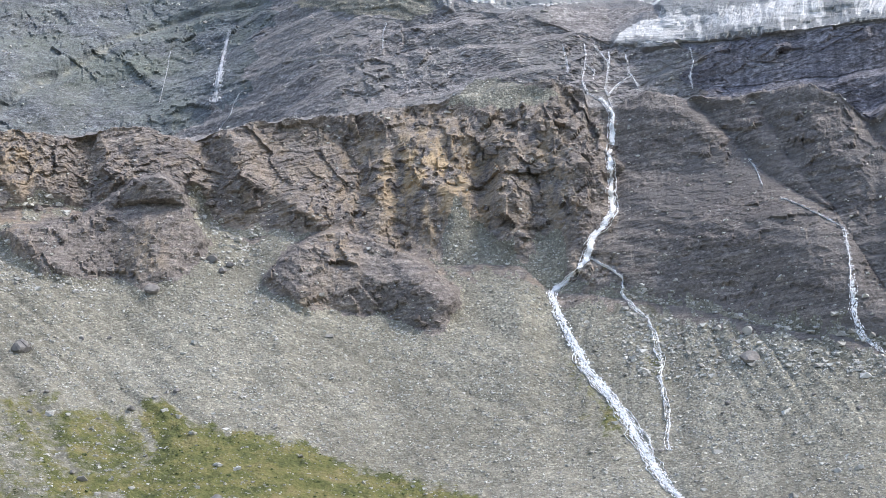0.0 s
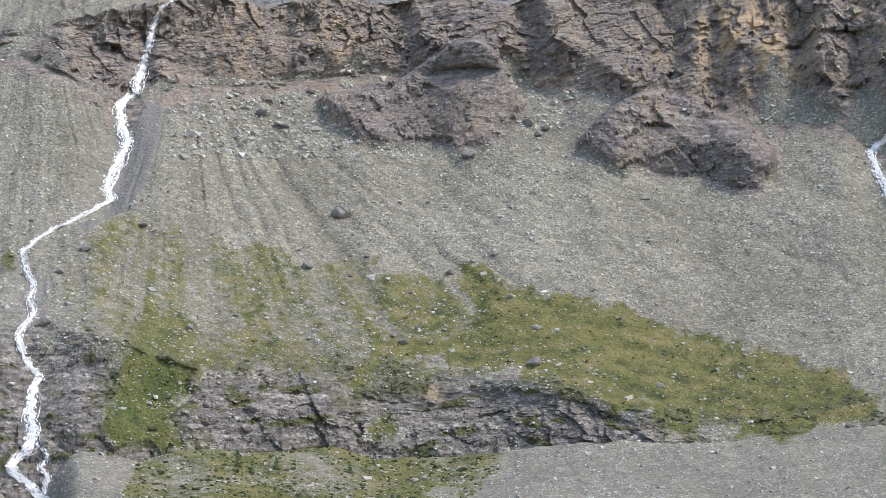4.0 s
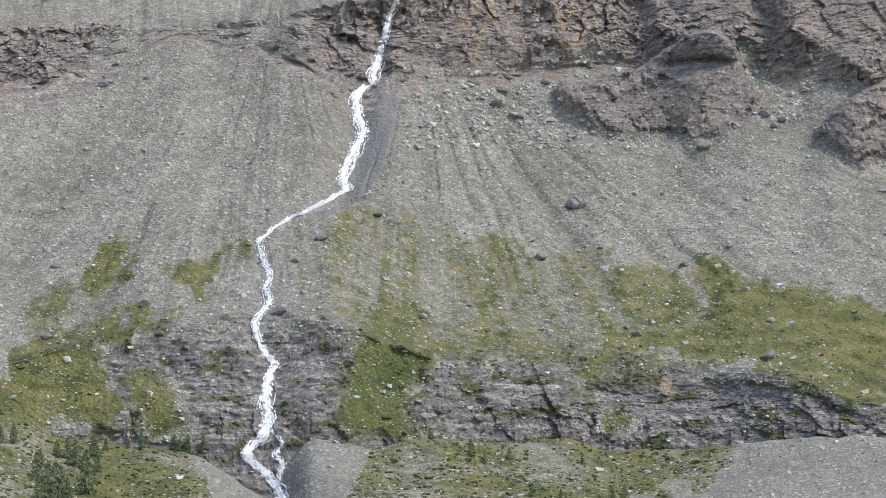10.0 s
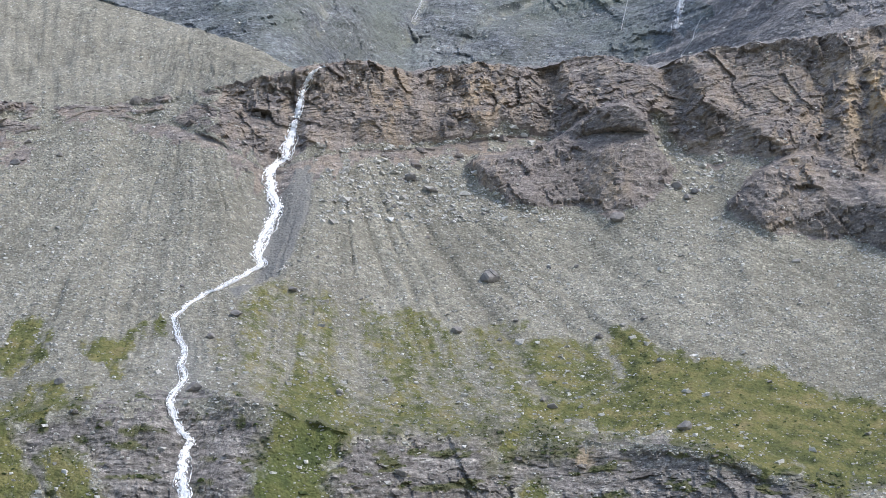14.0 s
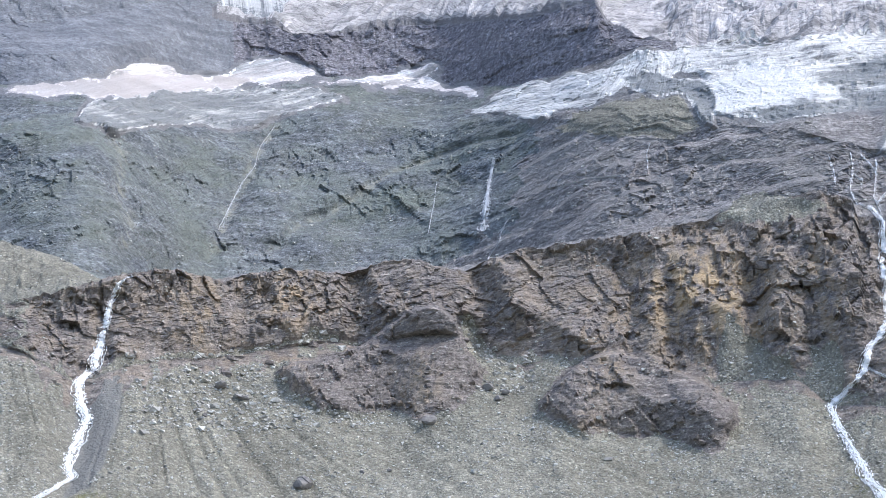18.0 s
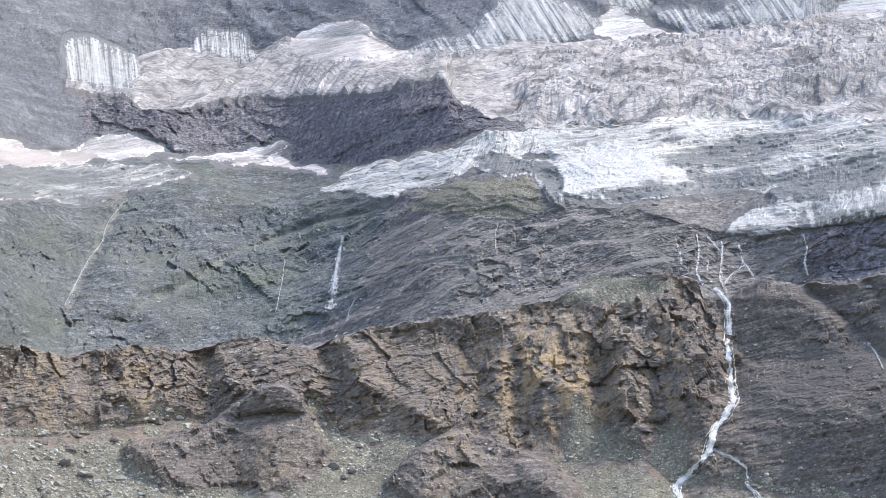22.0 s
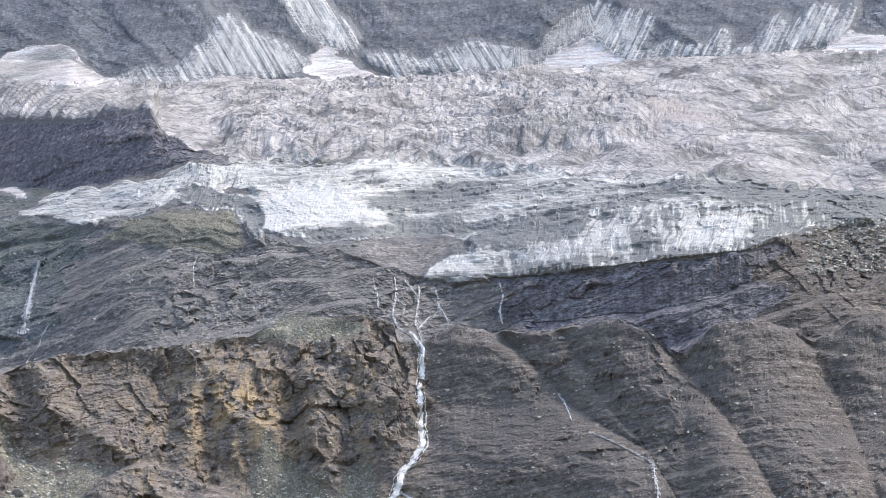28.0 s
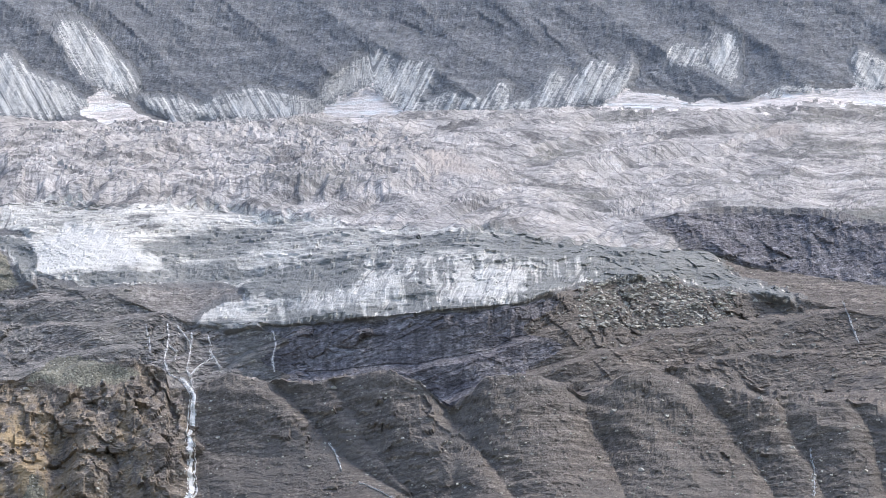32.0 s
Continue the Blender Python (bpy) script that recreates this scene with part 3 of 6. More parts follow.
PATCHES = {
    "outcrop_a": [(1.96, 11.44), (2.4, 11.63), (3.06, 11.79), (3.65, 11.92), (4.25, 12.15), (4.85, 12.48), (5.45, 12.68), (5.86, 12.44), (5.97, 12.03), (6.32, 11.67), (6.43, 11.26), (6.19, 10.89), (5.83, 10.63), (5.17, 10.26), (4.52, 10.49), (3.99, 10.5), (3.4, 10.6), (2.8, 10.77), (2.39, 11.05)],
    "outcrop_b": [(7.38, 10.49), (7.61, 10.82), (8.05, 11.21), (8.54, 11.51), (9.09, 11.64), (9.9, 11.33), (10.23, 11.08), (10.94, 10.98), (11.26, 10.61), (11.65, 10.29), (11.55, 9.72), (11.17, 9.25), (10.48, 9.53), (9.91, 9.8), (9.32, 9.74), (8.5, 9.88), (7.81, 10.15)],
    "grass_a": [(4.8, 8.14), (5.39, 8.03), (7.15, 7.3), (9.48, 6.72), (11.78, 6.02), (12.92, 5.64), (13.69, 5.15), (13.67, 4.69), (12.19, 4.39), (10.57, 4.31), (8.84, 4.7), (7.1, 5.43), (5.35, 5.93), (2.89, 5.91), (2.78, 6.43), (3.6, 6.71), (5.13, 6.58), (5.03, 7.45)],
    "grass_b": [(-3.41, 7.77), (-2.64, 8.13), (-1.7, 7.43), (-0.28, 7.09), (1.36, 6.62), (2.54, 6.26), (2.65, 5.56), (1.36, 5.94), (-0.52, 5.94), (-2.16, 6.26), (-2.64, 6.84)],
    "grass_c": [(-2.3, 6.57), (-1.72, 6.67), (-0.78, 6.51), (-0.19, 6.04), (-0.6, 5.87), (-0.49, 5.34), (-0.96, 5.11), (-0.78, 4.7), (-0.49, 4.26), (-1.95, 4.19), (-2.65, 4.65), (-2.42, 5.06), (-2.24, 5.64), (-2.19, 5.99)],
    "grass_d": [(-7.78, 7.37), (-7.68, 7.89), (-6.75, 8.26), (-6.69, 7.97), (-7.08, 7.15), (-7.66, 7.14)],
    "grass_e": [(-5.93, 7.75), (-5.35, 8.1), (-4.53, 8.35), (-4.41, 7.88), (-5.34, 7.35), (-5.81, 7.4)],
    "grass_f": [(-9.8, 5.26), (-9.13, 5.84), (-8, 6.67), (-6.38, 6.98), (-5.68, 6.7), (-7.29, 6.1), (-7.05, 5.53), (-6.8, 4.37), (-9.78, 4.34)],
    "grass_g": [(-6.59, 5.65), (-5.78, 5.54), (-5.53, 4.38), (-6.68, 4.26)],
    "grass_h": [(2.69, 6.54), (2.98, 6.36), (3.45, 6.24), (4.15, 5.94), (4.61, 5.56), (3.44, 5.66), (3.09, 5.37), (2.62, 5.2), (2.56, 5.67), (2.74, 5.96)],
    "grass_i": [(15.61, 9.6), (16.01, 9.24), (16.22, 8.53), (15.91, 8.19), (15.58, 8.9)],
    "grass_j": [(13.82, 8.96), (14.27, 8.48), (15.06, 7.52), (14.82, 7.12), (14.24, 7.54)],
    "grass_thin": [(-2.88, 8.71), (-1.71, 9.19), (-0.28, 8.84), (1.37, 8.37), (2.55, 8.25), (4.9, 7.76), (5.35, 6.71), (3.71, 6.26), (1.36, 6.15), (-2.16, 6.73), (-3.11, 7.78)],
    "scree_bare": [(0.45, 0.81), (0.68, 1.97), (1.61, 2.56), (2.65, 2.8), (3.82, 2.97), (4.74, 3.15), (5.44, 3.33), (5.91, 3.85), (6.08, 4.31), (7.29, 4.37), (12.19, 4.6), (18.62, 4.56), (18.48, 0.54)],
    "ice_front": [(6.29, 16.66), (7.04, 17.03), (8.04, 17.27), (9.27, 17.42), (10.02, 17.61), (11.75, 17.77), (13.21, 17.71), (10.86, 17.67), (14.48, 17.69), (18.13, 17.3), (20.57, 17.06), (23.01, 16.79), (24.82, 16.52), (25.91, 16.46), (26.6, 15.95), (28, 15.3), (26.46, 15.59), (25.38, 15.79), (24.42, 15.94), (23.57, 15.88), (21.98, 15.51), (20.27, 15.43), (18.09, 15.28), (16.63, 15.14), (15.67, 15.12), (14.95, 15.31), (15.67, 15.71), (16.89, 16.04), (12.07, 16.18), (11.59, 16.29), (11.34, 17.16), (10.86, 17.27), (10.72, 17.15), (9.86, 17.09), (9.48, 16.83), (8.11, 16.47), (7.02, 16.57)],
    "cave": [(9.74, 17.22), (10.32, 17.28), (10.91, 17.08), (11.54, 16.94), (11.68, 16.54), (11.57, 15.98), (11.31, 16.07), (11.29, 16.54), (11.08, 16.76), (10.4, 16.78), (9.86, 16.89)],
    "snow_a": [(-3.92, 17.33), (-2.48, 17.52), (-1.27, 17.62), (0.19, 17.63), (1.16, 17.58), (1.77, 17.47), (1.15, 17.34), (-0.06, 17.31), (-1.04, 17.2), (-2.48, 17.25)],
    "snow_b": [(5.64, 19.52), (5.96, 19.82), (6.65, 20.06), (7.28, 20.17), (7.58, 19.92), (7.87, 19.62), (8.6, 19.37), (7.36, 19.31), (6.37, 19.3)],
    "apron_i": [(3.6, 19.62), (4.05, 20.02), (4.91, 19.94), (4.98, 19.56), (5.69, 19.47), (4.89, 19.4)],
    "apron_j": [(8.35, 19.42), (8.99, 19.68), (9.73, 19.64), (10.06, 19.91), (10.61, 19.76), (10.58, 19.41), (9.59, 19.33)],
    "snow_c": [(12.57, 19.58), (13.01, 20.01), (13.5, 19.71), (14.11, 19.45), (15.47, 19.31), (13.12, 19.34)],
    "snow_d": [(23.82, 19.46), (24.52, 19.77), (25.37, 19.56), (26.84, 19.43), (28.32, 19.52), (29.17, 19.51), (30.48, 19.26), (30.45, 18.94), (28.66, 19.25), (27.19, 19.2), (25.36, 19.29)],
    "snow_e": [(17.68, 19.45), (18.09, 19.78), (18.72, 20.07), (19.2, 19.85), (19.58, 19.49), (18.56, 19.37)],
    "apron_a": [(10.23, 21.11), (10.66, 20.63), (11.04, 20.79), (11.43, 20.42), (12.27, 20.13), (12.76, 19.7), (12.01, 19.47), (11.15, 19.4), (9.87, 19.56), (10.11, 20.07), (10.48, 20.24), (10.64, 20.48)],
    "apron_b": [(17.83, 20.14), (18.36, 20.5), (19.25, 20.92), (19.36, 20.56), (20.35, 20.52), (20.31, 20.2), (19.75, 19.63), (19.33, 19.78), (18.84, 20.1), (18.08, 19.75), (17.74, 19.71)],
    "apron_c": [(19.88, 19.62), (20.63, 19.96), (20.84, 19.81), (21.3, 19.71), (21.76, 20.13), (21.96, 19.98), (21.81, 19.54)],
    "apron_d": [(22.21, 19.54), (22.92, 20.31), (23.18, 20.25), (22.97, 19.82), (23.68, 20.37), (24.24, 20.45), (24.09, 20.03), (24.61, 20.49), (24.76, 20.3), (24.39, 19.65), (23.38, 19.51)],
    "apron_e": [(25.33, 20.25), (25.54, 20.68), (25.97, 20.72), (26.01, 20.21)],
    "apron_f": [(29.4, 20.05), (29.58, 20.29), (30.36, 19.88), (30.49, 19.29), (29.53, 19.44)],
    "apron_g": [(1.04, 19.94), (1.4, 19.92), (2.44, 19.6), (2.57, 19.16), (2.35, 18.72), (1.2, 18.87), (1.05, 18.93)],
    "apron_h": [(13.75, 19.94), (14.86, 19.89), (15.11, 19.71), (15.61, 19.93), (16.23, 20.09), (16.85, 20.02), (17.47, 19.88), (17.84, 19.75), (17.7, 19.41), (16.34, 19.4), (15.47, 19.52), (14.85, 19.48), (14.12, 19.66)],
    "dirty_band": [(13.87, 16.82), (15.69, 17.28), (19.35, 17.1), (21.8, 17.13), (24.22, 16.67), (25.42, 16.37), (24.19, 16.06), (21.77, 16.49), (20.07, 16.49), (18.6, 16.3), (17.62, 16.03), (15.07, 15.3), (14.83, 15.66), (12.31, 16.15), (14.47, 16.24), (13.75, 16.47)],
    "ledge_rock": [(5.5, 13.31), (5.89, 13.76), (6.39, 14.08), (7.24, 14.15), (7.86, 14.47), (8.62, 15.01), (9.36, 15.14), (10.94, 15.2), (11.81, 15.49), (13.01, 15.51), (14.08, 15.31), (16.15, 14.83), (20.5, 15.28), (24.9, 15.23), (24.18, 15.97), (26.56, 15.37), (31.26, 14.69), (31.02, 11.95), (20.44, 13.44), (14.93, 13.6), (12.54, 14.15), (9.26, 13.68), (6.71, 13.36)],
    "moraine_band": [(12.39, 16.42), (13.06, 16.41), (13.78, 16.34), (15.72, 16.23), (17.79, 16.35), (19.18, 16.49), (20.6, 16.56), (21.82, 16.63), (22.43, 16.54), (20.59, 16.32), (19.25, 16.25), (17.9, 15.87), (16.44, 15.73), (14.98, 15.69), (14.92, 15.22), (14.26, 15.4), (12.09, 15.9)],
    "pale_shelf": [(11.39, 14.09), (11.86, 14.42), (12.28, 14.62), (13.05, 14.5), (13.89, 14.22), (13.29, 13.99), (12.1, 13.99)],
    "boss": [(8.05, 16.17), (8.62, 16.51), (9.42, 16.68), (10.03, 16.71), (10.71, 16.74), (11.08, 16.76), (11.27, 16.56), (11.35, 16), (10.71, 15.9), (9.87, 16), (9.14, 16.06)],
    "tan_a": [(18.67, 18.98), (19.65, 18.73), (21, 18.47), (21.38, 18.2), (21.89, 17.81), (21.22, 18.01), (20.13, 18.4), (19.15, 18.72)],
    "tan_b": [(27.22, 18.71), (27.65, 18.79), (28.25, 18.69), (28.12, 18.53), (27.63, 18.47)],
    "mound": [(10.66, 18.51), (11.89, 18.91), (13.37, 19.21), (15.59, 19.29), (18.06, 19.1), (19.03, 18.69), (20, 18.41), (20.22, 17.88), (19.23, 17.63), (16.77, 17.64), (13.1, 17.71), (10.78, 17.84)],
    "gravel_a": [(-5.22, 4), (-4.58, 4.03), (-4.23, 3.82), (-3.87, 3.3), (-3.72, 2.23), (-4.55, 2.22), (-5.01, 3.05), (-5.33, 3.51)],
    "gravel_b": [(-3.56, 4.47), (-3.19, 4.59), (-2.48, 4.36), (-1.8, 4.04), (-1.95, 3.61), (-2.23, 3.02), (-2.58, 2.24), (-3.24, 2.24), (-3.34, 3.19), (-3.65, 3.88)],
    "grass_k": [(-8.7, 7.12), (-8.02, 7.6), (-7.77, 6.67), (-8.45, 5.97), (-9.13, 5.61), (-9.15, 6.65)],
    "scree_tongue": [(5.9, 12.37), (6.05, 11.78), (6.38, 11.24), (5.94, 10.73), (5.98, 10.41), (7.33, 10.14), (7.41, 10.54), (7.86, 11.04), (8.46, 11.48), (7.88, 11.45), (7.28, 11.25), (6.69, 11.46), (6.42, 11.88), (6.2, 12.36)],
    "grass_l": [(2.85, 4.85), (3.43, 4.96), (3.95, 4.66), (3.77, 4.38), (3.07, 4.44)],
    "bank_a": [(-1.2, 11.65), (-1.28, 10.72), (-1.67, 9.7), (-2.31, 9.16), (-2.81, 8.74), (-3.01, 8.95), (-2.54, 9.37), (-2.37, 9.72), (-2.28, 10.43), (-2.17, 11.13), (-1.71, 11.53)],
    "snow_f": [(1.04, 17.53), (1.41, 17.8), (1.97, 17.93), (2.52, 17.92), (2.94, 17.7), (3.14, 17.52), (2.62, 17.45), (1.77, 17.44)],
    "snow_g": [(-1.49, 17.65), (-1.02, 17.83), (-0.41, 17.91), (0.19, 17.69), (-0.42, 17.59)],
    "snow_h": [(2.99, 17.48), (4.58, 17.51), (5.69, 17.68), (5.78, 17.55), (4.94, 17.36), (6.64, 17.15), (6.33, 17.05), (4.81, 17.24)],
    "apron_k": [(11.97, 21.46), (12.59, 21.46), (13.39, 20.7), (13.78, 20.29), (13.72, 19.97), (13.13, 20.04), (12.76, 20.28), (12.39, 20.53)],
    "apron_l": [(26.01, 20.28), (26.55, 20.9), (27.05, 20.58), (26.89, 19.75), (26.27, 20.14)],
    "clean_a": [(11.61, 16.91), (12.25, 17.28), (12.95, 17.36), (13.41, 17), (14.11, 16.71), (14.45, 16.36), (13.06, 16.37), (12.2, 16.36), (11.76, 16.13), (11.6, 16.4)],
    "clean_b": [(16.7, 15.44), (17.45, 15.83), (18.67, 16.1), (19.28, 16.19), (19.53, 15.81), (19.57, 15.45), (18.65, 15.47), (17.43, 15.39)],
    "clean_c": [(20.02, 15.76), (20.75, 16.28), (21.48, 16.39), (22.07, 16.15), (22.14, 15.68), (21.19, 15.53), (20.23, 15.58)],
    "clean_d": [(7.23, 16.85), (7.98, 17.16), (9.09, 17.34), (9.71, 17.46), (10.96, 17.69), (12.3, 17.66), (12.9, 17.44), (11.66, 17.3), (10.44, 17.32), (9.7, 17.25), (8.94, 16.82), (8.07, 16.49)],
    "clean_e": [(14.76, 15.51), (15.38, 15.97), (16.35, 15.8), (16.71, 15.56), (16.21, 15.31), (15.12, 15.25)],
    "left_rock": [(-10.22, 12.44), (-8.6, 12.67), (-7.65, 12.35), (-7.7, 11.72), (-8.56, 11.29), (-10.18, 10.89)],
    "shelf_ice": [(-2.07, 16.71), (-1.89, 17.05), (-0.67, 17.27), (0.79, 17.33), (2.13, 17.32), (3.1, 17.26), (3.76, 17.05), (3.09, 16.94), (2.1, 16.71), (1.25, 16.5), (0.52, 16.64), (-0.45, 16.62), (-1.3, 16.49)],
}
EDGES = {
    "e0": [(15, 14.26), (15, 13.79), (14.97, 9.18)],
    "e1": [(16.5, 14.14), (16.85, 13.88), (17.56, 13.17), (18.02, 12.58), (18.96, 11.97), (19.67, 11.58), (21.46, 9)],
    "e2": [(17.94, 13.98), (18.23, 13.56), (18.63, 12.85), (19.09, 12.2), (19.44, 11.84), (21, 9.02)],
    "e3": [(19.8, 14.02), (20.15, 13.62), (20.67, 12.96), (21.12, 12.37), (21.69, 11.51), (23.1, 8.94)],
    "e4": [(22.87, 13.91), (23.26, 13.39), (23.53, 12.74), (23.8, 12.14), (24.06, 11.41), (24.62, 8.87)],
    "e5": [(24.92, 14.07), (25.61, 13.56), (26.27, 12.83), (26.91, 11.75), (27.17, 11.25), (27.75, 8.72)],
    "e6": [(26.79, 13.5), (27.42, 13.11), (27.56, 12.64), (27.97, 11.81), (28.16, 11.19), (28.44, 8.68)],
    "e7": [(28.79, 13.26), (29.2, 12.54), (29.41, 11.12), (29.58, 8.62)],
    "e8": [(32.27, 13), (32.4, 8.44)],
}
TREES = [(-9.5, 4.54, 3.8), (-9.53, 4.17, 4.4), (-9.34, 4.12, 5.0), (-9.08, 4.12, 5.6), (-8.2, 3.85, 5.0), (-7.98, 3.83, 6.3), (-7.82, 3.67, 7.5), (-8.59, 3.38, 7.5), (-8.52, 3.66, 5.0), (-8.56, 2.85, 7.5), (-8.36, 2.89, 11.3), (-8.2, 2.98, 10.0), (-8.09, 3.1, 7.5), (-7.6, 3.11, 11.9), (-7.96, 2.86, 7.5), (-7.44, 3.88, 6.3), (-7.2, 4.01, 3.8), (-7.37, 3.56, 5.6), (-8.27, 2.61, 6.3), (-8.91, 2.28, 6.9), (-8.56, 2.1, 5.6), (-6.73, 4.06, 2.8), (-6.48, 4.04, 5.0), (-5.8, 4.02, 4.8), (-5.71, 4.01, 3.8), (-5.53, 3.99, 5.3), (-5.21, 3.99, 5.6), (-5.26, 2.15, 8.8), (-4.73, 2.15, 7.5), (-4.5, 2.15, 9.4), (-6.81, 2.24, 3.8), (-6.4, 2.13, 5.0), (-6.18, 2.13, 3.8), (-8.04, 2.11, 5.0), (-1.5, 2.4, 6.9), (-1.13, 2.41, 6.3), (-0.68, 2.37, 7.5), (0.32, 3.93, 4.8), (0.6, 3.79, 2.5), (1.11, 3.87, 3.5), (2.63, 3.77, 3.3), (3.11, 3.95, 2.3), (1.59, 3.12, 3.8), (2.18, 3.06, 3.0), (3.25, 2.89, 5.0), (3.49, 2.98, 5.3), (3.22, 3.06, 3.8), (3.94, 2.77, 2.8), (1.93, 2.45, 5.6), (1.53, 2.24, 5.6), (0.01, 2.19, 7.5)]
DARK_BOULDERS = [(2.5, 9.08, 8.8), (1.75, 8.03, 5.3), (6.48, 5.95, 7.1), (-1.28, 7.2, 3.1), (4.31, 9.33, 3.1), (0.85, 11.19, 6.6), (1.32, 10.93, 4.4), (3.74, 9.32, 2.6), (4.75, 7.87, 4.0), (5.19, 10.3, 7.5), (-2.82, 8.39, 6.2), (-1.65, 8.91, 4.4), (-3.95, 8.99, 2.6), (-6.44, 7, 4.4), (3.77, 6.43, 4.9), (3.54, 6.59, 3.1), (-0.66, 6.77, 4.4), (0.28, 7.04, 3.1), (8.26, 6.86, 3.1), (-7.4, 11.46, 4.9), (-6.52, 11.65, 3.1), (-4.94, 12.76, 6.6), (-8.67, 13.17, 3.1), (-3.35, 7.94, 4.9), (-3.69, 6.84, 8.4), (5.67, 8.22, 3.5), (2.67, 7.84, 2.6), (-0.22, 8.72, 2.2), (-8.45, 6.26, 5.7), (-8.31, 7.73, 4.4), (-7.17, 11.9, 3.5), (6.47, 10.92, 5.7), (6.82, 10.81, 4.4), (6.64, 10.7, 4.9), (0.49, 10.62, 2.6), (3.02, 8.24, 2.6), (-1.11, 9.6, 2.2), (1.2, 9.98, 2.2), (17.62, 8.57, 10.1), (17.18, 7.74, 3.5), (18.93, 7.85, 2.6), (19.84, 7.53, 3.5), (16.63, 8.52, 3.1), (2.52, 9.12, 8.8), (15.74, 6.8, 2.6)]
PALE_BOULDERS = [(6.54, 6.69, 4.0), (6.96, 6.64, 2.9), (7.36, 10.04, 3.1), (1.95, 6.7, 3.5), (1.8, 6.55, 2.6), (0.92, 6.97, 2.6), (-1.46, 7.67, 1.8), (4.76, 6.25, 2.6), (8.93, 8.45, 2.6), (-5.74, 10.54, 2.6), (-7.72, 10.15, 3.1), (17.61, 9.16, 6.6), (18.34, 10.25, 4.4), (17.87, 8.94, 3.1), (18.96, 8.54, 2.2), (19.78, 6.32, 3.5)]

# ranges in metres where a line is set by plan, slopes (rise over run) where it follows from the line below
FINE = np.arange(-12.5, 33.5, 0.0375)
SIDE = np.concatenate([np.arange(33.6, 36, 0.3), np.arange(36, 60, 1.5), np.arange(60, 335, 6.0), np.arange(335, 347.5, 1.2)])
AZ = np.concatenate([FINE, SIDE])
NC, NF = len(AZ), len(FINE)
AZS = np.where(AZ > 190, AZ - 360, AZ)


def smooth(v, n):
    """Moving mean along the bearing, run twice."""
    if n < 2:
        return v
    k = np.ones(n) / n
    for _ in range(2):
        pad = np.concatenate([np.full(n, v[0]), v, np.full(n, v[-1])])
        v = np.convolve(pad, k, "same")[n:-n]
    return v


def along(points, blur=0):
    p = np.array(points, float)
    v = np.interp(AZS, p[:, 0], p[:, 1])
    return np.concatenate([smooth(v[:NF], blur), v[NF:]])


# ---- gradient noise on arrays ----
rng = np.random.RandomState(7)
PERM = rng.permutation(256)
PERM = np.concatenate([PERM, PERM, PERM])
GRAD = rng.normal(size=(256, 3))
GRAD /= np.linalg.norm(GRAD, axis=1)[:, None]
GRAD = GRAD.astype(np.float32)


def perlin(x, y, z=0.0):
    x, y, z = (np.asarray(v, np.float32) for v in np.broadcast_arrays(x, y, z))
    xi, yi, zi = (np.floor(v).astype(np.int32) for v in (x, y, z))
    fx, fy, fz = x - xi, y - yi, z - zi
    u, v, w = (t * t * t * (t * (t * 6 - 15) + 10) for t in (fx, fy, fz))
    xi, yi, zi = xi & 255, yi & 255, zi & 255
    out = 0
    for dx in (0, 1):
        a = PERM[(xi + dx)]
        wx = u if dx else 1 - u
        for dy in (0, 1):
            bb = PERM[a + yi + dy]
            wy = v if dy else 1 - v
            for dz in (0, 1):
                g = GRAD[PERM[bb + zi + dz] & 255]
                out = out + wx * wy * (w if dz else 1 - w) * (g[..., 0] * (fx - dx) + g[..., 1] * (fy - dy) + g[..., 2] * (fz - dz))
    return out * 1.6


def fbm(x, y, z=0.0, octaves=3, gain=0.5):
    s, a = 0, 1.0
    for o in range(octaves):
        s = s + a * perlin(x * 2 ** o + 17.3 * o, y * 2 ** o + 5.1 * o, z * 2 ** o)
        a *= gain
    return s


def jag(v):
    """Turns soft noise into block-like steps."""
    return np.sign(v) * np.abs(v) ** 0.6


# ---- lines from the valley to the summit face ----
EYE_Z = 1.7
fall_off = np.clip((np.abs(((AZ - 10.5 + 180) % 360) - 180) - 23) / 50, 0, 1)
low = 1 - 0.75 * fall_off * fall_off * (3 - 2 * fall_off)
lines = []           # (range, height) of each line along the bearings


def add_line(el, dist):
    lines.append((dist, EYE_Z + dist * np.tan(np.radians(el * low))))


def climb(el, slope, blur=24):
    """A line at height angle el, reached from the line below at the given slope."""
    d0, z0 = lines[-1]
    d = (slope * d0 - (z0 - EYE_Z)) / (slope - np.tan(np.radians(el * low)))
    d = np.maximum(np.concatenate([smooth(d[:NF], blur), d[NF:]]), d0 + 2)
    add_line(el, d)


one = np.ones(NC)
lines.append((one * -0.05, one * 0))
lines.append((one * 420, one * 4))
lines.append((one * 700, 9 + 2 * np.sin(AZ / 9)))
crest = along(BREAKS["crest"], 7)
add_line(crest, 880 + 14 * np.sin(AZS / 5.0) + 10 * np.sin(AZS / 1.9))
add_line(np.minimum(along(BREAKS["cliff1_base"]), crest + 0.03 + 0.1 * (AZS < -5.2)) - 0.1, lines[-1][0] + 45)
jit = lambda f, s: np.concatenate([fbm(FINE * f, s, 0, 4, 0.6), np.zeros(NC - NF)])
climb(along(BREAKS["cliff1_top"], 9), along([(-10, 1.2), (-6, 1.5), (7, 1.7), (9, 1.0), (12, 0.8), (20, 0.8)]), 40)
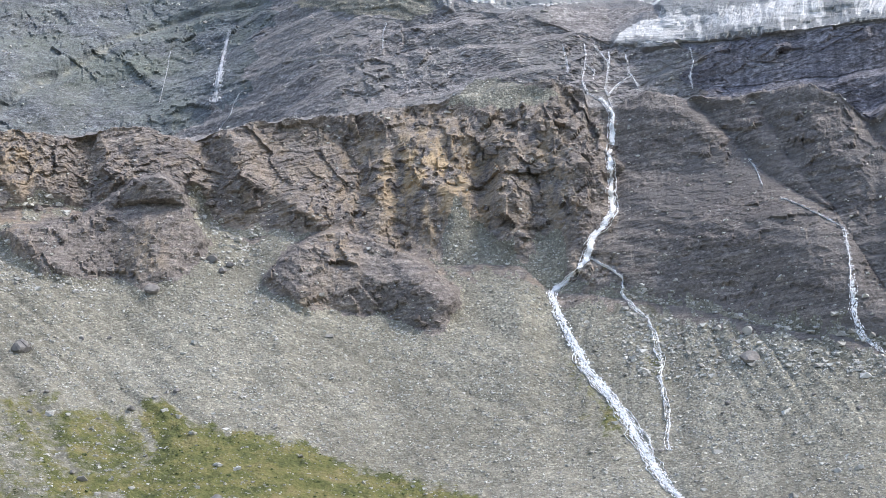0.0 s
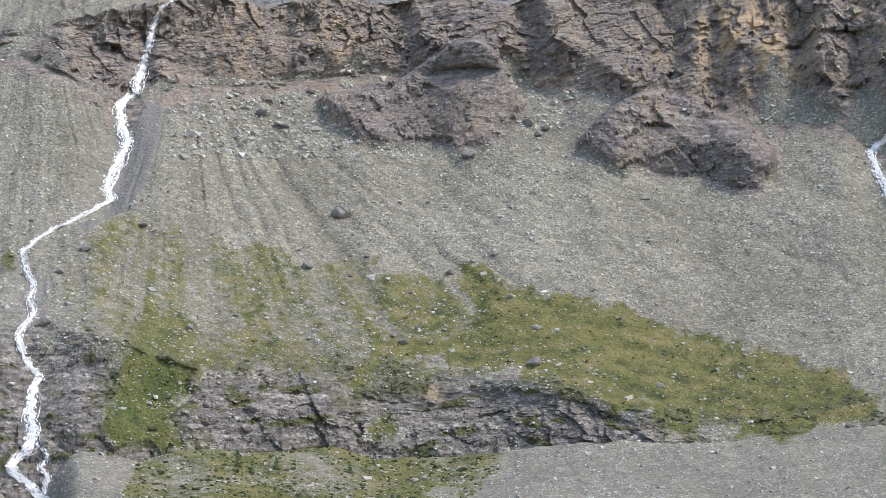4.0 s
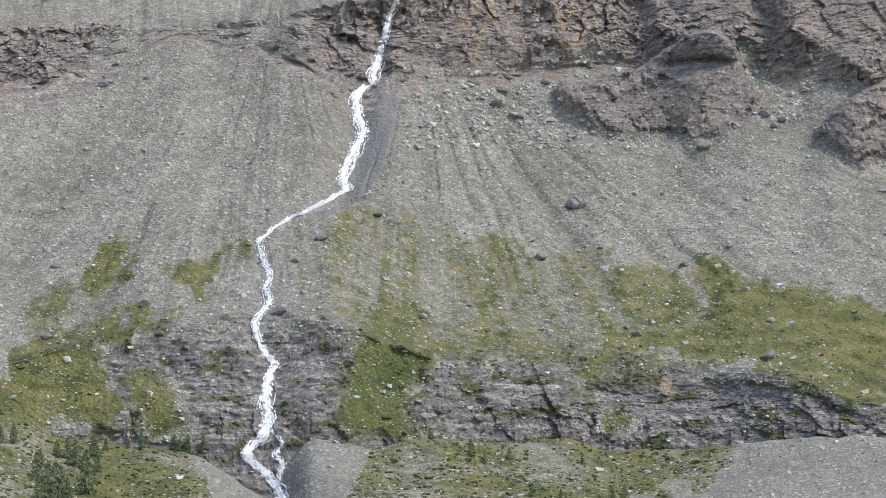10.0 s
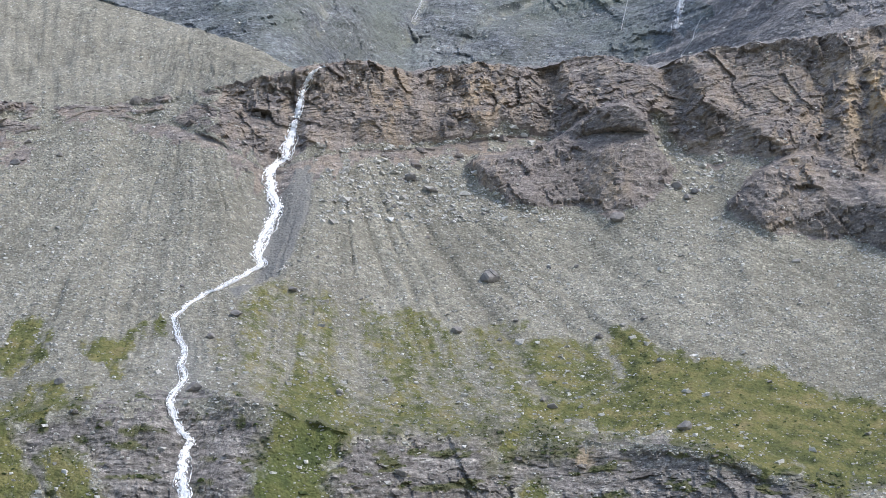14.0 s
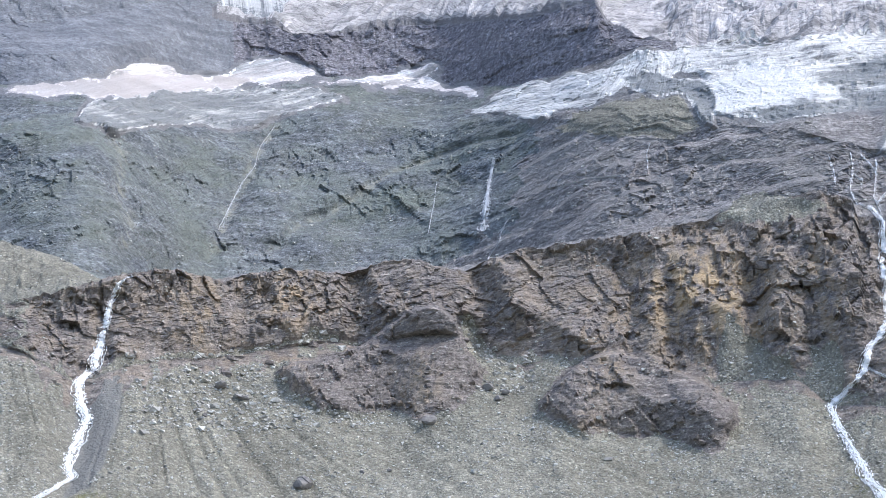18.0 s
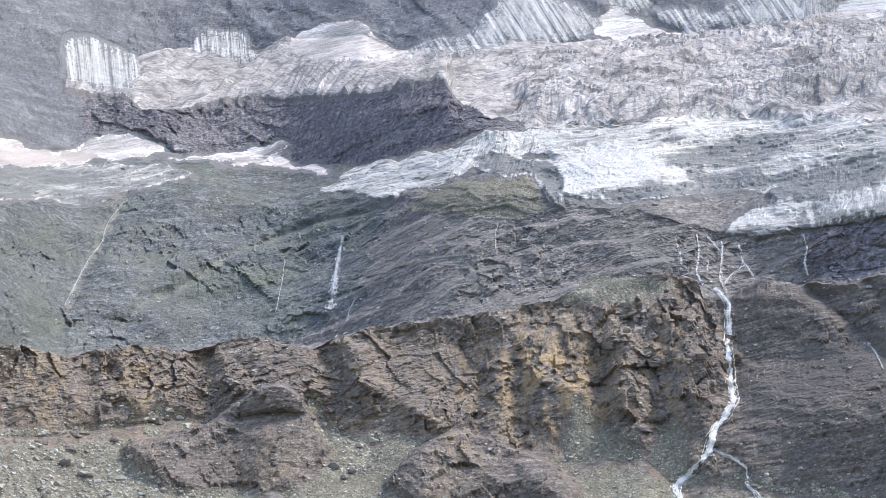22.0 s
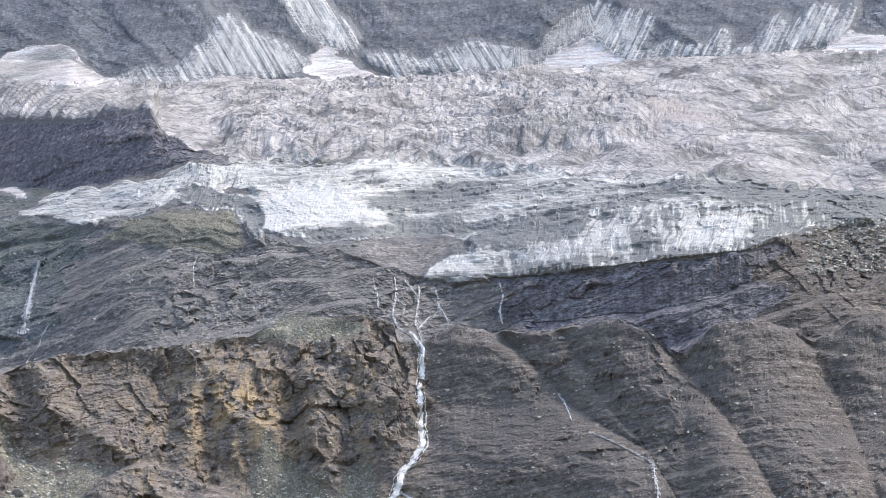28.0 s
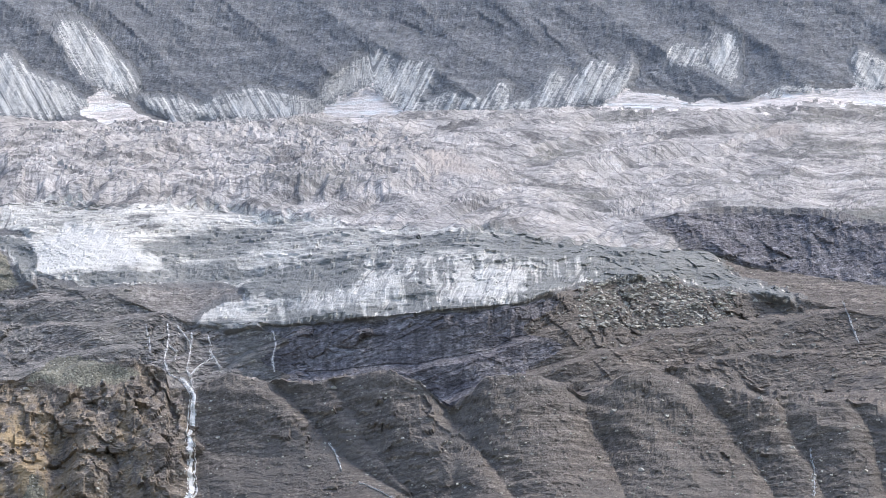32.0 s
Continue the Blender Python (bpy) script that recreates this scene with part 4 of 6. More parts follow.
climb(along(BREAKS["scree_top"], 9), along([(-10, 0.66), (20, 0.68), (30, 0.8)]), 60)
climb(along(BREAKS["rim"], 2) + 0.05 * jit(3.0, 4.4), along([(-10, 0.95), (-4, 1.0), (-2.6, 1.8), (0, 2.4), (13, 2.4), (15.2, 1.75), (32, 1.6)]), 30)
hill = np.maximum(along(BREAKS["slab_base"]), np.interp(AZS, [-9.3, -6.4, -4, -2.6, -1.3], [15.6, 14.95, 14.4, 14.0, 13.3]))
left_rise = np.where(AZS < -2.6, hill, -30.0)       # the shoulder that hides the slabs farther round
add_line(hill, lines[-1][0] + along([(-9, 190), (-4, 110), (-1.5, 60), (0, 160), (6, 170), (9, 70), (14, 40), (20, 60), (32, 80)], 30))
climb(np.maximum(along(BREAKS["toe"], 4), left_rise + 0.5), along([(-9, 1.0), (8, 1.0), (15.8, 1.3), (17.0, 3.5), (21.5, 3.5), (23.5, 1.3), (32, 1.0)]), 40)
climb(np.maximum(along(BREAKS["ledge"], 3), left_rise + 1.0), along([(-9, 0.5), (6, 0.55), (10, 0.7), (24, 0.7), (26, 0.55), (32, 0.55)]), 50)
climb(np.maximum(along(BREAKS["ice_base"], 2), left_rise + 1.4), along([(-9, 1.7), (8.5, 1.5), (11, 0.6), (24, 0.6), (25.5, 1.8), (32, 1.6)]), 24)
climb(np.maximum(along(BREAKS["wall_base"], 3), left_rise + 2.0), along([(-9, 1.3), (0, 0.85), (6, 0.68), (13, 0.56), (32, 0.58)]), 150)
climb(along([(-12, 27.2), (32, 27.2)]), along([(-9, 1.9), (10, 1.9), (32, 1.8)]), 160)
lines.append((lines[-1][0] + 500, lines[-1][1] - 30))
lines.append((lines[-1][0] + 1200, lines[-1][1] * 0.25))
NAMES = ["near", "meadow", "moraine", "behind", "lower", "scree", "cliff", "shelf", "slab", "toe", "upper", "ice", "wall", "top", "back"]
ROWS = [10, 10, 60, 8, 56, 195, 105, 16, 110, 64, 52, 76, 135, 4, 4]

# ---- the grid ----
D, Z, SEG, S = [], [], [], []
for k, (name, n) in enumerate(zip(NAMES, ROWS)):
    s = (np.arange(n) / n)[:, None]
    d0, z0 = lines[k]
    d1, z1 = lines[k + 1]
    g = s
    if name == "wall":
        s = s ** 1.7
        g = s
    if name == "scree":
        g = s - 0.10 * np.sin(np.pi * s)          # hollow slopes, steeper to the top
    if name in ("cliff", "lower"):
        g = s + 0.05 * np.sin(2 * np.pi * s)
    D.append(d0 + (d1 - d0) * s)
    Z.append(z0 + (z1 - z0) * g)
    SEG.append(np.full(n, k))
    S.append(np.arange(n) / n)
D.append(lines[-1][0][None]), Z.append(lines[-1][1][None])
SEG, S = np.concatenate(SEG + [[len(NAMES) - 1]]), np.concatenate(S + [[1.0]])
D, Z = np.concatenate(D), np.concatenate(Z)
NR = len(D)
EL = np.degrees(np.arctan2(Z - EYE_Z, D))
AZG = np.broadcast_to(AZS, D.shape)
SA, CA = np.sin(np.radians(AZ)), np.cos(np.radians(AZ))
X, Y = D * SA, D * CA


def inside(name, warp=0.06, freq=2.5, soft=0.0):
    """Signed distance in degrees to a patch, positive inside, with a ragged edge; only near the patch."""
    p = np.array(PATCHES[name])
    out = np.full(D.shape, -9.0, np.float32)
    c = (AZG > p[:, 0].min() - 0.6) & (AZG < p[:, 0].max() + 0.6) & (EL > p[:, 1].min() - 0.6) & (EL < p[:, 1].max() + 0.6)
    a, e = AZG[c], EL[c]
    a = a + warp * fbm(a * freq, e * freq, 3.3, 4, 0.6)
    e = e + warp * fbm(a * freq, e * freq, 8.8, 4, 0.6)
    best, odd = np.full(a.shape, 1e9), np.zeros(a.shape, bool)
    for (x0, y0), (x1, y1) in zip(p, np.roll(p, -1, 0)):
        t = np.clip(((a - x0) * (x1 - x0) + (e - y0) * (y1 - y0)) / ((x1 - x0) ** 2 + (y1 - y0) ** 2 + 1e-9), 0, 1)
        best = np.minimum(best, (a - x0 - t * (x1 - x0)) ** 2 + (e - y0 - t * (y1 - y0)) ** 2)
        odd ^= ((y0 > e) != (y1 > e)) & (a < (x1 - x0) * (e - y0) / (y1 - y0 + 1e-12) + x0)
    out[c] = np.where(odd, 1, -1) * np.sqrt(best)
    return out


def step(v, a, b):
    t = np.clip((v - a) / (b - a), 0, 1)
    return t * t * (3 - 2 * t)


# ---- what covers what ----
VALLEY, LOWER, SCREE, OUTCROP, CLIFF, SLAB, DARK, ICE, FRONT, SNOW, WALL, APRON, LEDGE = range(13)
seg = {n: (SEG == k)[:, None] & np.ones(NC, bool) for k, n in enumerate(NAMES)}
cover = np.full(D.shape, SCREE, np.int8)
cover[seg["near"] | seg["meadow"] | seg["moraine"] | seg["behind"]] = VALLEY
cover[seg["lower"]] = LOWER
cover[seg["cliff"]] = CLIFF
cover[seg["slab"]] = SLAB
cover[seg["toe"]] = SLAB
cover[seg["upper"]] = DARK
cover[seg["ice"] | seg["upper"] & (AZG > 10.9) & (AZG < 24.6 + np.maximum(17.25 - EL, 0) * 1.1 + 0.15 * np.sin(EL * 8))] = ICE
cover[seg["ice"] & (AZG < 1.0)] = WALL
cover[seg["upper"] & (AZG < 1.3)] = WALL
cover[seg["wall"] | seg["top"] | seg["back"]] = WALL
ragged = 0.05 * fbm(AZG * 3.0, EL * 3.0, 2.2, 3, 0.6)
sg = np.broadcast_to(S[:, None], D.shape)
cover[seg["scree"] & (sg > 0.965 - ragged)] = CLIFF
cover[seg["scree"] & (sg < 0.02 + ragged)] = LOWER
cover[seg["lower"] & (sg > 0.93 - 2 * ragged)] = SCREE
green_step = inside("grass_f", 0.35, 1.3)
cover[seg["lower"] & ((green_step > 0) | (inside("grass_c", 0.4, 1.3) > 0.05) | (inside("grass_g", 0.35, 1.5) > 0) | (inside("grass_a", 0.3, 1.3) > 0) | (inside("grass_h", 0.3, 1.5) > 0.02) | (inside("grass_l", 0.2, 2.0) > 0))] = SCREE
cover[seg["cliff"] & (sg < 0.03 + ragged + 0.35 * np.clip(fbm(AZG * 0.9, EL * 0.5, 9.2, 3, 0.6) - 0.05, 0, 1) * (AZG < 14.5))] = SCREE
cover[seg["shelf"] & (AZG > -1.0)] = LEDGE
thin_rock = fbm(AZG * 1.1, EL * 2.6, 6.1, 3, 0.6)
cover[(cover == CLIFF) & (AZG < -3.1 + 0.6 * thin_rock) & (thin_rock < 0.02) & (inside("left_rock", 0.15, 1.5) < 0)] = SCREE
out_a, out_b = inside("outcrop_a", 0.10), inside("outcrop_b", 0.10)
cover[(np.maximum(out_a, out_b) > 0) & (seg["scree"] | seg["cliff"])] = OUTCROP
tongue = inside("scree_tongue", 0.12, 2.0)
cover[(tongue > 0) & (seg["scree"] | seg["cliff"])] = SCREE
ice_front = inside("ice_front", 0.12, 1.6)
toe_ice = seg["toe"] | seg["slab"] | (seg["upper"] & (cover == ICE))
drape = perlin(AZG * 8.0 + 1.5 * EL, EL * 1.2, 3.0) + 0.6 * perlin(AZG * 21.0, EL * 2.0, 7.0)
lower_lobe = step(AZG, 16.0, 17.5) * (1 - step(EL, 16.3, 16.7))
cover[(ice_front + 0.1 * drape * lower_lobe > 0) & toe_ice] = FRONT
cover[(inside("shelf_ice", 0.08) > 0) & (seg["toe"] | seg["slab"])] = FRONT
# hollow under the ice lip; its shade is painted into the ice colour below
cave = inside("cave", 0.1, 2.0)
clean = np.full(D.shape, -9.0, np.float32)
for n in ("clean_a", "clean_b", "clean_c", "clean_d", "clean_e"):
    clean = np.maximum(clean, inside(n, 0.1, 3.0))
cover[cave > 0.0] = FRONT

cover[((inside("ledge_rock", 0.25, 1.5) > 0) | (AZG > 7.0 + 0.5 * fbm(AZG * 1.2, EL * 2.0, 5.5, 3, 0.6) + 0.4 * (EL - 14))) & (cover == SLAB)] = LEDGE
moraine_band = inside("moraine_band", 0.32, 1.9)
cover[(moraine_band > 0) & (seg["toe"] | seg["slab"] | seg["upper"])] = FRONT
debris = (moraine_band > 0) & (AZG < 16.2 + 0.4 * ragged / 0.05) & (EL < 16.1) & (seg["toe"] | seg["slab"])
cover[debris] = LEDGE
cover[(inside("pale_shelf", 0.08) > 0) & (seg["cliff"] | seg["shelf"] | seg["slab"])] = SCREE
boss = inside("boss", 0.12, 2.0)
cover[(boss > 0) & (seg["toe"] | seg["slab"])] = SCREE
tilt = (1 - 2 * step(AZG, 17.0, 19.0)) * (0.15 + 0.85 * step(AZG, 4.0, 9.0))                  # streaks lean one way on one side of the cirque, the other way on the other
comb = perlin(AZG * 6.0 + tilt * EL * 3.6, EL * 0.5, 2.0) + 0.7 * perlin(AZG * 17.0 + tilt * EL * 10.0, EL * 0.7, 5.0)
for n in ("apron_a", "apron_b", "apron_c", "apron_d", "apron_e", "apron_f", "apron_g", "apron_h", "apron_i", "apron_j", "apron_k", "apron_l"):
    cover[(inside(n, 0.04, 3.5) + 0.07 * comb > 0.0) & (seg["wall"] | seg["ice"])] = APRON
over_base = EL - along(BREAKS["wall_base"], 3)
cover[seg["wall"] & (AZG > 14.5) & (over_base < 0.1 + 0.12 * np.sin(AZG * 2.3) + 0.14 * comb)] = APRON
for n in ("snow_a", "snow_b", "snow_c", "snow_d", "snow_e", "snow_f", "snow_g", "snow_h"):
    cover[(inside(n, 0.13, 4.5) > 0) & (EL > 16)] = SNOW

# ---- turf, fresh grit, ochre faces ----
turf = np.zeros(D.shape, np.float32)
for n, gain in (("grass_a", 0.9), ("grass_b", 0.68), ("grass_c", 0.95), ("grass_d", 1.15), ("grass_e", 1.1), ("grass_f", 0.9), ("grass_g", 0.9),
                ("grass_h", 0.8), ("grass_i", 0.75), ("grass_j", 0.6), ("grass_thin", 0.54), ("grass_k", 0.55), ("grass_l", 0.85)):
    turf = np.maximum(turf, gain * step(inside(n, 0.34, 1.4), -0.3, 0.3))
knoll = fbm(AZG * 1.3, EL * 3.2, 4.0, 3, 0.6)
turf = np.where(cover == LOWER, np.maximum(turf, 0.85 * step(knoll, 0.28, 0.42)), turf)
bare = step(inside("scree_bare", 0.3, 1.6), -0.2, 0.2)
for n in ("gravel_a", "gravel_b"):
    bare = np.maximum(bare, step(inside(n, 0.16, 2.2), -0.08, 0.12))
lush = step(inside("grass_c", 0.3, 1.2), -0.05, 0.3) * 0.4
mor = (cover == VALLEY)
turf = np.where((boss > -0.3) | debris, 0, turf)
moss = fbm(AZG * 0.9, EL * 1.7, 6.6, 4, 0.6)
turf = np.where((cover == SLAB) & (AZG < 9), 0.15 * step(moss, 0.0, 0.5), turf)
turf = np.where(mor, np.maximum(turf, (0.64 + 0.4 * fbm(X / 40, Y / 40, 1.0, 3)) * (1 - bare)), turf).astype(np.float32)
ochre = np.zeros(D.shape, np.float32)
for a0, e0, w, h, g in ((11.0, 12.6, 1.3, 0.9, 1.0), (11.5, 11.9, 0.8, 0.9, 0.7), (2.4, 12.9, 0.5, 0.6, 0.6), (0.5, 12.6, 0.4, 0.7, 0.5), (5.0, 11.0, 0.5, 0.5, 0.6),
                        (9.0, 11.0, 0.5, 0.9, 0.5), (4.4, 5.4, 0.3, 0.3, 0.9), (2.4, 11.2, 0.3, 0.6, 0.5), (8.3, 10.0, 0.6, 0.4, 0.4), (13.6, 12.6, 0.4, 0.9, 0.4)):
    ochre = np.maximum(ochre, g * np.exp(-((AZG - a0) / w) ** 2 - ((EL - e0) / h) ** 2))
ochre += 0.22 * ((cover == CLIFF) & (AZG < 15)) 
ochre = np.where((cover == ICE) | (cover == FRONT) | (cover == APRON), 0, ochre)
ochre = np.where((cover == FRONT) & (cave < 0), np.maximum(0.85 * step(inside("clean_a", 0.1, 3.0), -0.05, 0.12), 0.4 * step(clean, 0.0, 0.2)), ochre)
ochre = np.where((cover == SNOW) & (AZG < 2.6) & (inside("snow_a", 0.05) > -0.03), 0.75, ochre)
for n in ("tan_a", "tan_b"):
    ochre = np.where(cover == ICE, np.maximum(ochre, 0.9 * step(inside(n, 0.12), -0.1, 0.12)), ochre)
ochre = ochre.astype(np.float32)

# ---- relief ----
def soft_mask(m, n=5):
    """Weight of a cover that fades over a few rows and columns at its edge."""
    w = m.astype(np.float32)
    for ax in (0, 1):
        acc = np.zeros_like(w)
        for k in range(-(n // 2), n // 2 + 1):
            acc += np.roll(w, k, ax)
        w = acc / n
    return w


OUT = np.zeros(D.shape, np.float32)      # outward, level, towards the valley
UP = np.zeros(D.shape, np.float32)


def relief(mask, fn, into, n=5):
    w = soft_mask(mask, n)
    c = w > 0.01
    c[:, NF:] = False
    into[c] += w[c] * fn(X[c], Y[c], Z[c], AZG[c], EL[c])


def chance(i, j, k=0.0):
    v = np.sin(i * 12.9898 + j * 78.233 + k * 37.719) * 43758.5453
    return v - np.floor(v)


def blocks(u, v, w, h, k):
    """Jointed blocks: every block stands out by its own depth and leans its own way."""
    row = v / h
    r = np.floor(row)
    col = u / (w * (0.6 + 0.8 * chance(r, k))) + 7.3 * chance(r, k + 1.0)
    c = np.floor(col)
    d = chance(r, c, k) - 0.5
    return d + 0.9 * (col - c - 0.5) * (chance(r, c, k + 2.0) - 0.5) + 0.9 * (row - r - 0.5) * (chance(r, c, k + 3.0) - 0.6)


def crag(x, y, z, dip, butt, block, bed, tall=0.25):
    """Buttresses, joints and beds of a rock face."""
    wx = 6 * perlin(x / 40, y / 40, z / 40)
    wz = 3 * perlin(x / 22, y / 22, z / 22 + 9.0)
    lat = x + 0.25 * y + wx + 1.2 * perlin(x / 6, y / 6, z / 6)
    v = z + dip * x + wz + 0.8 * perlin(x / 5, y / 5, z / 5 + 4.0)
    d = butt * fbm((x + wx) / 34, y / 60, z / 90, 2)
    d = d + 1.5 * block * blocks(lat, v, 9.0, 26.0 * tall, 1.0)
    d = d + 0.75 * block * blocks(lat + 0.4 * v, v, 4.0, 9.0 * tall, 2.0)
    d = d + 0.36 * block * blocks(lat, v, 2.2, 4.0 * tall, 3.0)
    b = perlin(x / 45, 3.1, v / 4.5)
    return d + bed * b + 0.5 * bed * jag(perlin(x / 18, 8.2, v / 1.7)) + 0.13 * block * fbm(x / 3.0, y / 3.0, z / 3.0, 2)


def saw(x, y, z, dip, period, amp):
    """Bedded ledges: each bed swells outwards and steps back at its top."""
    s = (z + dip * x) / period + 0.9 * perlin(x / (4 * period), y / (6 * period), z / (5 * period)) + 0.25 * perlin(x / period, y / period, 3.0)
    k = np.floor(s)
    f = s - k
    keep = 0.35 + 0.65 * np.abs(np.sin(k * 12.9898 + 1.3))
    return amp * keep * (np.where(f < 0.74, f / 0.74, (1 - f) / 0.26) - 0.5)


def facets(u, v, w, h, k, tilt):
    """Large hollows w wide and h high, each turned its own way, that meet in outward edges."""
    a, b = u / w, v / h
    ia, ib = np.floor(a), np.floor(b)
    best = np.full(np.shape(a), 9.0)
    for i in (-1, 0, 1):
        for j in (-1, 0, 1):
            c, d = ia + i, ib + j
            ra, rb = a - c - chance(c, d, k), b - d - chance(c, d, k + 1.0)
            fall = 0.5 * chance(c, d, k + 2.0) + tilt * (chance(c, d, k + 3.0) - 0.5) * ra + tilt * (chance(c, d, k + 4.0) - 0.62) * rb
            best = np.minimum(best, fall + 0.9 * (ra * ra + rb * rb))
    return best - 0.3


def chips(u, v, w, h, k, tilt=1.6, depth=0.25):
    """Flat broken faces about w wide and h high, each at its own depth and turned its own way, parted by joints."""
    a, b = u / w, v / h
    ia, ib = np.floor(a), np.floor(b)
    best, out = np.full(np.shape(a), 9.0), np.zeros(np.shape(a))
    for i in (-1, 0, 1):
        for j in (-1, 0, 1):
            c, d = ia + i, ib + j
            ra, rb = a - c - chance(c, d, k), b - d - chance(c, d, k + 1.0)
            near = np.maximum(np.abs(ra), np.abs(rb)) + 0.35 * (np.abs(ra) + np.abs(rb))
            face = depth * (chance(c, d, k + 2.0) - 0.5) + tilt * (chance(c, d, k + 3.0) - 0.5) * ra + 0.7 * tilt * (chance(c, d, k + 4.0) - 0.6) * rb
            take = near < best
            best, out = np.where(take, near, best), np.where(take, face, out)
    return out


def schist(x, y, z, dip, big=15.0, mid=8.0, small=3.4, bed=0.35, jointed=0.0):
    """Rock of thin tilted beds: broken upright joints in places, smooth bedded plates in others."""
    u = x + 0.25 * y + 1.2 * perlin(x / 9, y / 9, z / 9)
    v = z - dip * x + 1.0 * perlin(x / 8, y / 8, z / 8 + 7.0)
    joint = step(perlin(u / 42, v / 20, 6.4) + jointed, -0.15, 0.15)
    d = big * facets(u + 0.3 * v, v, 34.0, 52.0, 1.0, 0.9)
    d = d + (0.3 + 0.7 * joint) * mid * chips(u + 0.25 * v, v, 10.0, 13.0, 2.0, 1.5, 0.25)
    d = d + (0.3 + 0.7 * joint) * small * chips(u - 0.2 * v, v, 4.2, 4.6, 3.0) + (0.25 + 0.2 * joint) * small * chips(u, v, 2.0, 1.8, 4.0)
    plates = small * 0.5 * chips(u, v, 15.0, 2.8, 5.0, 0.9) + small * 0.3 * chips(u, v, 6.0, 1.3, 6.0, 0.9) + saw(x, y, z, -dip, 8.0, bed)
    return d + plates * (1.1 - 0.75 * joint)


def cliff_rock(x, y, z, a, e, w):
    """Jointed brown cliff, and smoother whale-backed rock where w is one; it runs out at its foot."""
    foot = np.array(BREAKS["scree_top"])
    rise = step(e - np.interp(a, foot[:, 0], foot[:, 1]), -0.15, 0.55)
    return (0.12 + 0.88 * rise) * ((1 - w) * schist(x, y, z, 0.2, jointed=0.08) + w * (schist(x, y, z, -0.1, 6.0, 3.0, 2.2, 1.0, -0.2) + 3.0 * fbm(x / 34, y / 60, z / 60, 2)))


BUTTRESSES = ((0.2, 12.9, 0.5, 1.0, 5), (3.8, 12.9, 0.3, 0.8, -6), (2.6, 12.8, 0.6, 1.0, 4), (5.2, 12.6, 0.7, 1.1, 7), (6.4, 12.6, 0.3, 0.9, -6), (7.1, 12.9, 0.4, 0.6, 5),
              (9.5, 12.3, 0.3, 1.1, -5), (11.2, 12.6, 0.6, 1.0, 5), (12.15, 12.2, 0.22, 1.2, -6), (12.7, 12.4, 0.25, 1.1, 4), (13.4, 12.0, 0.3, 1.0, -4), (10.4, 12.3, 0.2, 1.0, -3),
              (-3.2, 12.4, 0.5, 0.5, 4), (1.35, 12.6, 0.2, 0.9, -4), (8.4, 12.4, 0.4, 0.9, 4))
for a0, e0, w, h, amp in BUTTRESSES:
    OUT += (amp * np.exp(-np.abs((AZG - a0) / w) ** 3 - ((EL - e0) / h) ** 4) * seg["cliff"]).astype(np.float32)
OUT += (2.0 * step(boss, -0.1, 0.3) - 2.5 * step(cave, -0.02, 0.22)).astype(np.float32)
relief(boss > 0, lambda x, y, z, a, e: crag(x, y, z, 0.2, 1.5, 1.4, 0.6, 0.25), OUT)
relief(cover == LOWER, lambda x, y, z, a, e: 5.0 * fbm(x / 40, y / 50, z / 50, 3) + schist(x, y, z, -0.03, 8.0, 3.4, 2.4, 0.8, -0.15), OUT)
relief((cover == SCREE) & seg["lower"], lambda x, y, z, a, e: 2.0 * fbm(x / 25, y / 25, z / 25, 3) + float(OUT[cover == LOWER].mean()), OUT, 7)
relief(cover == CLIFF, lambda x, y, z, a, e: cliff_rock(x, y, z, a, e, step(a - 14.93 - 0.15 * np.sin(e * 5.0) - 0.1 * np.sin(e * 13.0), -0.12, 0.12)), OUT, 7)
relief(cover == OUTCROP, lambda x, y, z, a, e: schist(x, y, z, 0.26, 10.0, 5.0, 2.0, 0.35) + 1.0, OUT, 5)
for crop in (out_a, out_b):
    rock = (crop > 0) & (seg["scree"] | seg["cliff"])
    foot_el = np.where(rock, EL, 99.0).min(0)
    head_el = np.where(rock, EL, -99.0).max(0)
    foot_el, head_el = np.where(foot_el > 90, 20.0, foot_el), np.where(head_el < -90, 0.0, head_el)
    there = rock.any(0)
    span = np.flatnonzero(there)
    for lim in (foot_el, head_el):
        lim[span] = smooth(lim[span], 19)
    stand = np.clip(EL - foot_el, 0, 1.0) * step(head_el - EL, -0.05, 0.3)
    OUT += (20.0 * stand * step(crop, 0.0, 0.16) * (seg["scree"] | seg["cliff"])).astype(np.float32)
relief(((cover == SLAB) | (cover == LEDGE)) & ~seg["toe"], lambda x, y, z, a, e: schist(x, y, z, 0.24, 6.0, 3.4, 2.2, 0.9, -0.1) + 5 * (1 - step(a, 5.0, 9.0)) * fbm((x + z) / 70, y / 90, (z - 0.5 * x) / 45, 3) + saw(x, y, z, -0.24, 19.0, 6.0) * step(a, 4.0, 8.0), OUT)
relief(((cover == SLAB) | (cover == LEDGE)) & seg["toe"], lambda x, y, z, a, e: 2.0 * fbm(x / 20, y / 20, z / 8, 4, 0.6), UP)
relief(seg["shelf"], lambda x, y, z, a, e: 1.6 * fbm(x / 9, y / 9, 0, 4, 0.6), UP)
relief(cover == DARK, lambda x, y, z, a, e: schist(x, y, z, 0.05, 8.0, 4.0, 1.8, 0.2) + 1.2 * fbm(x / 6, y / 6, z / 45, 3, 0.6), OUT)
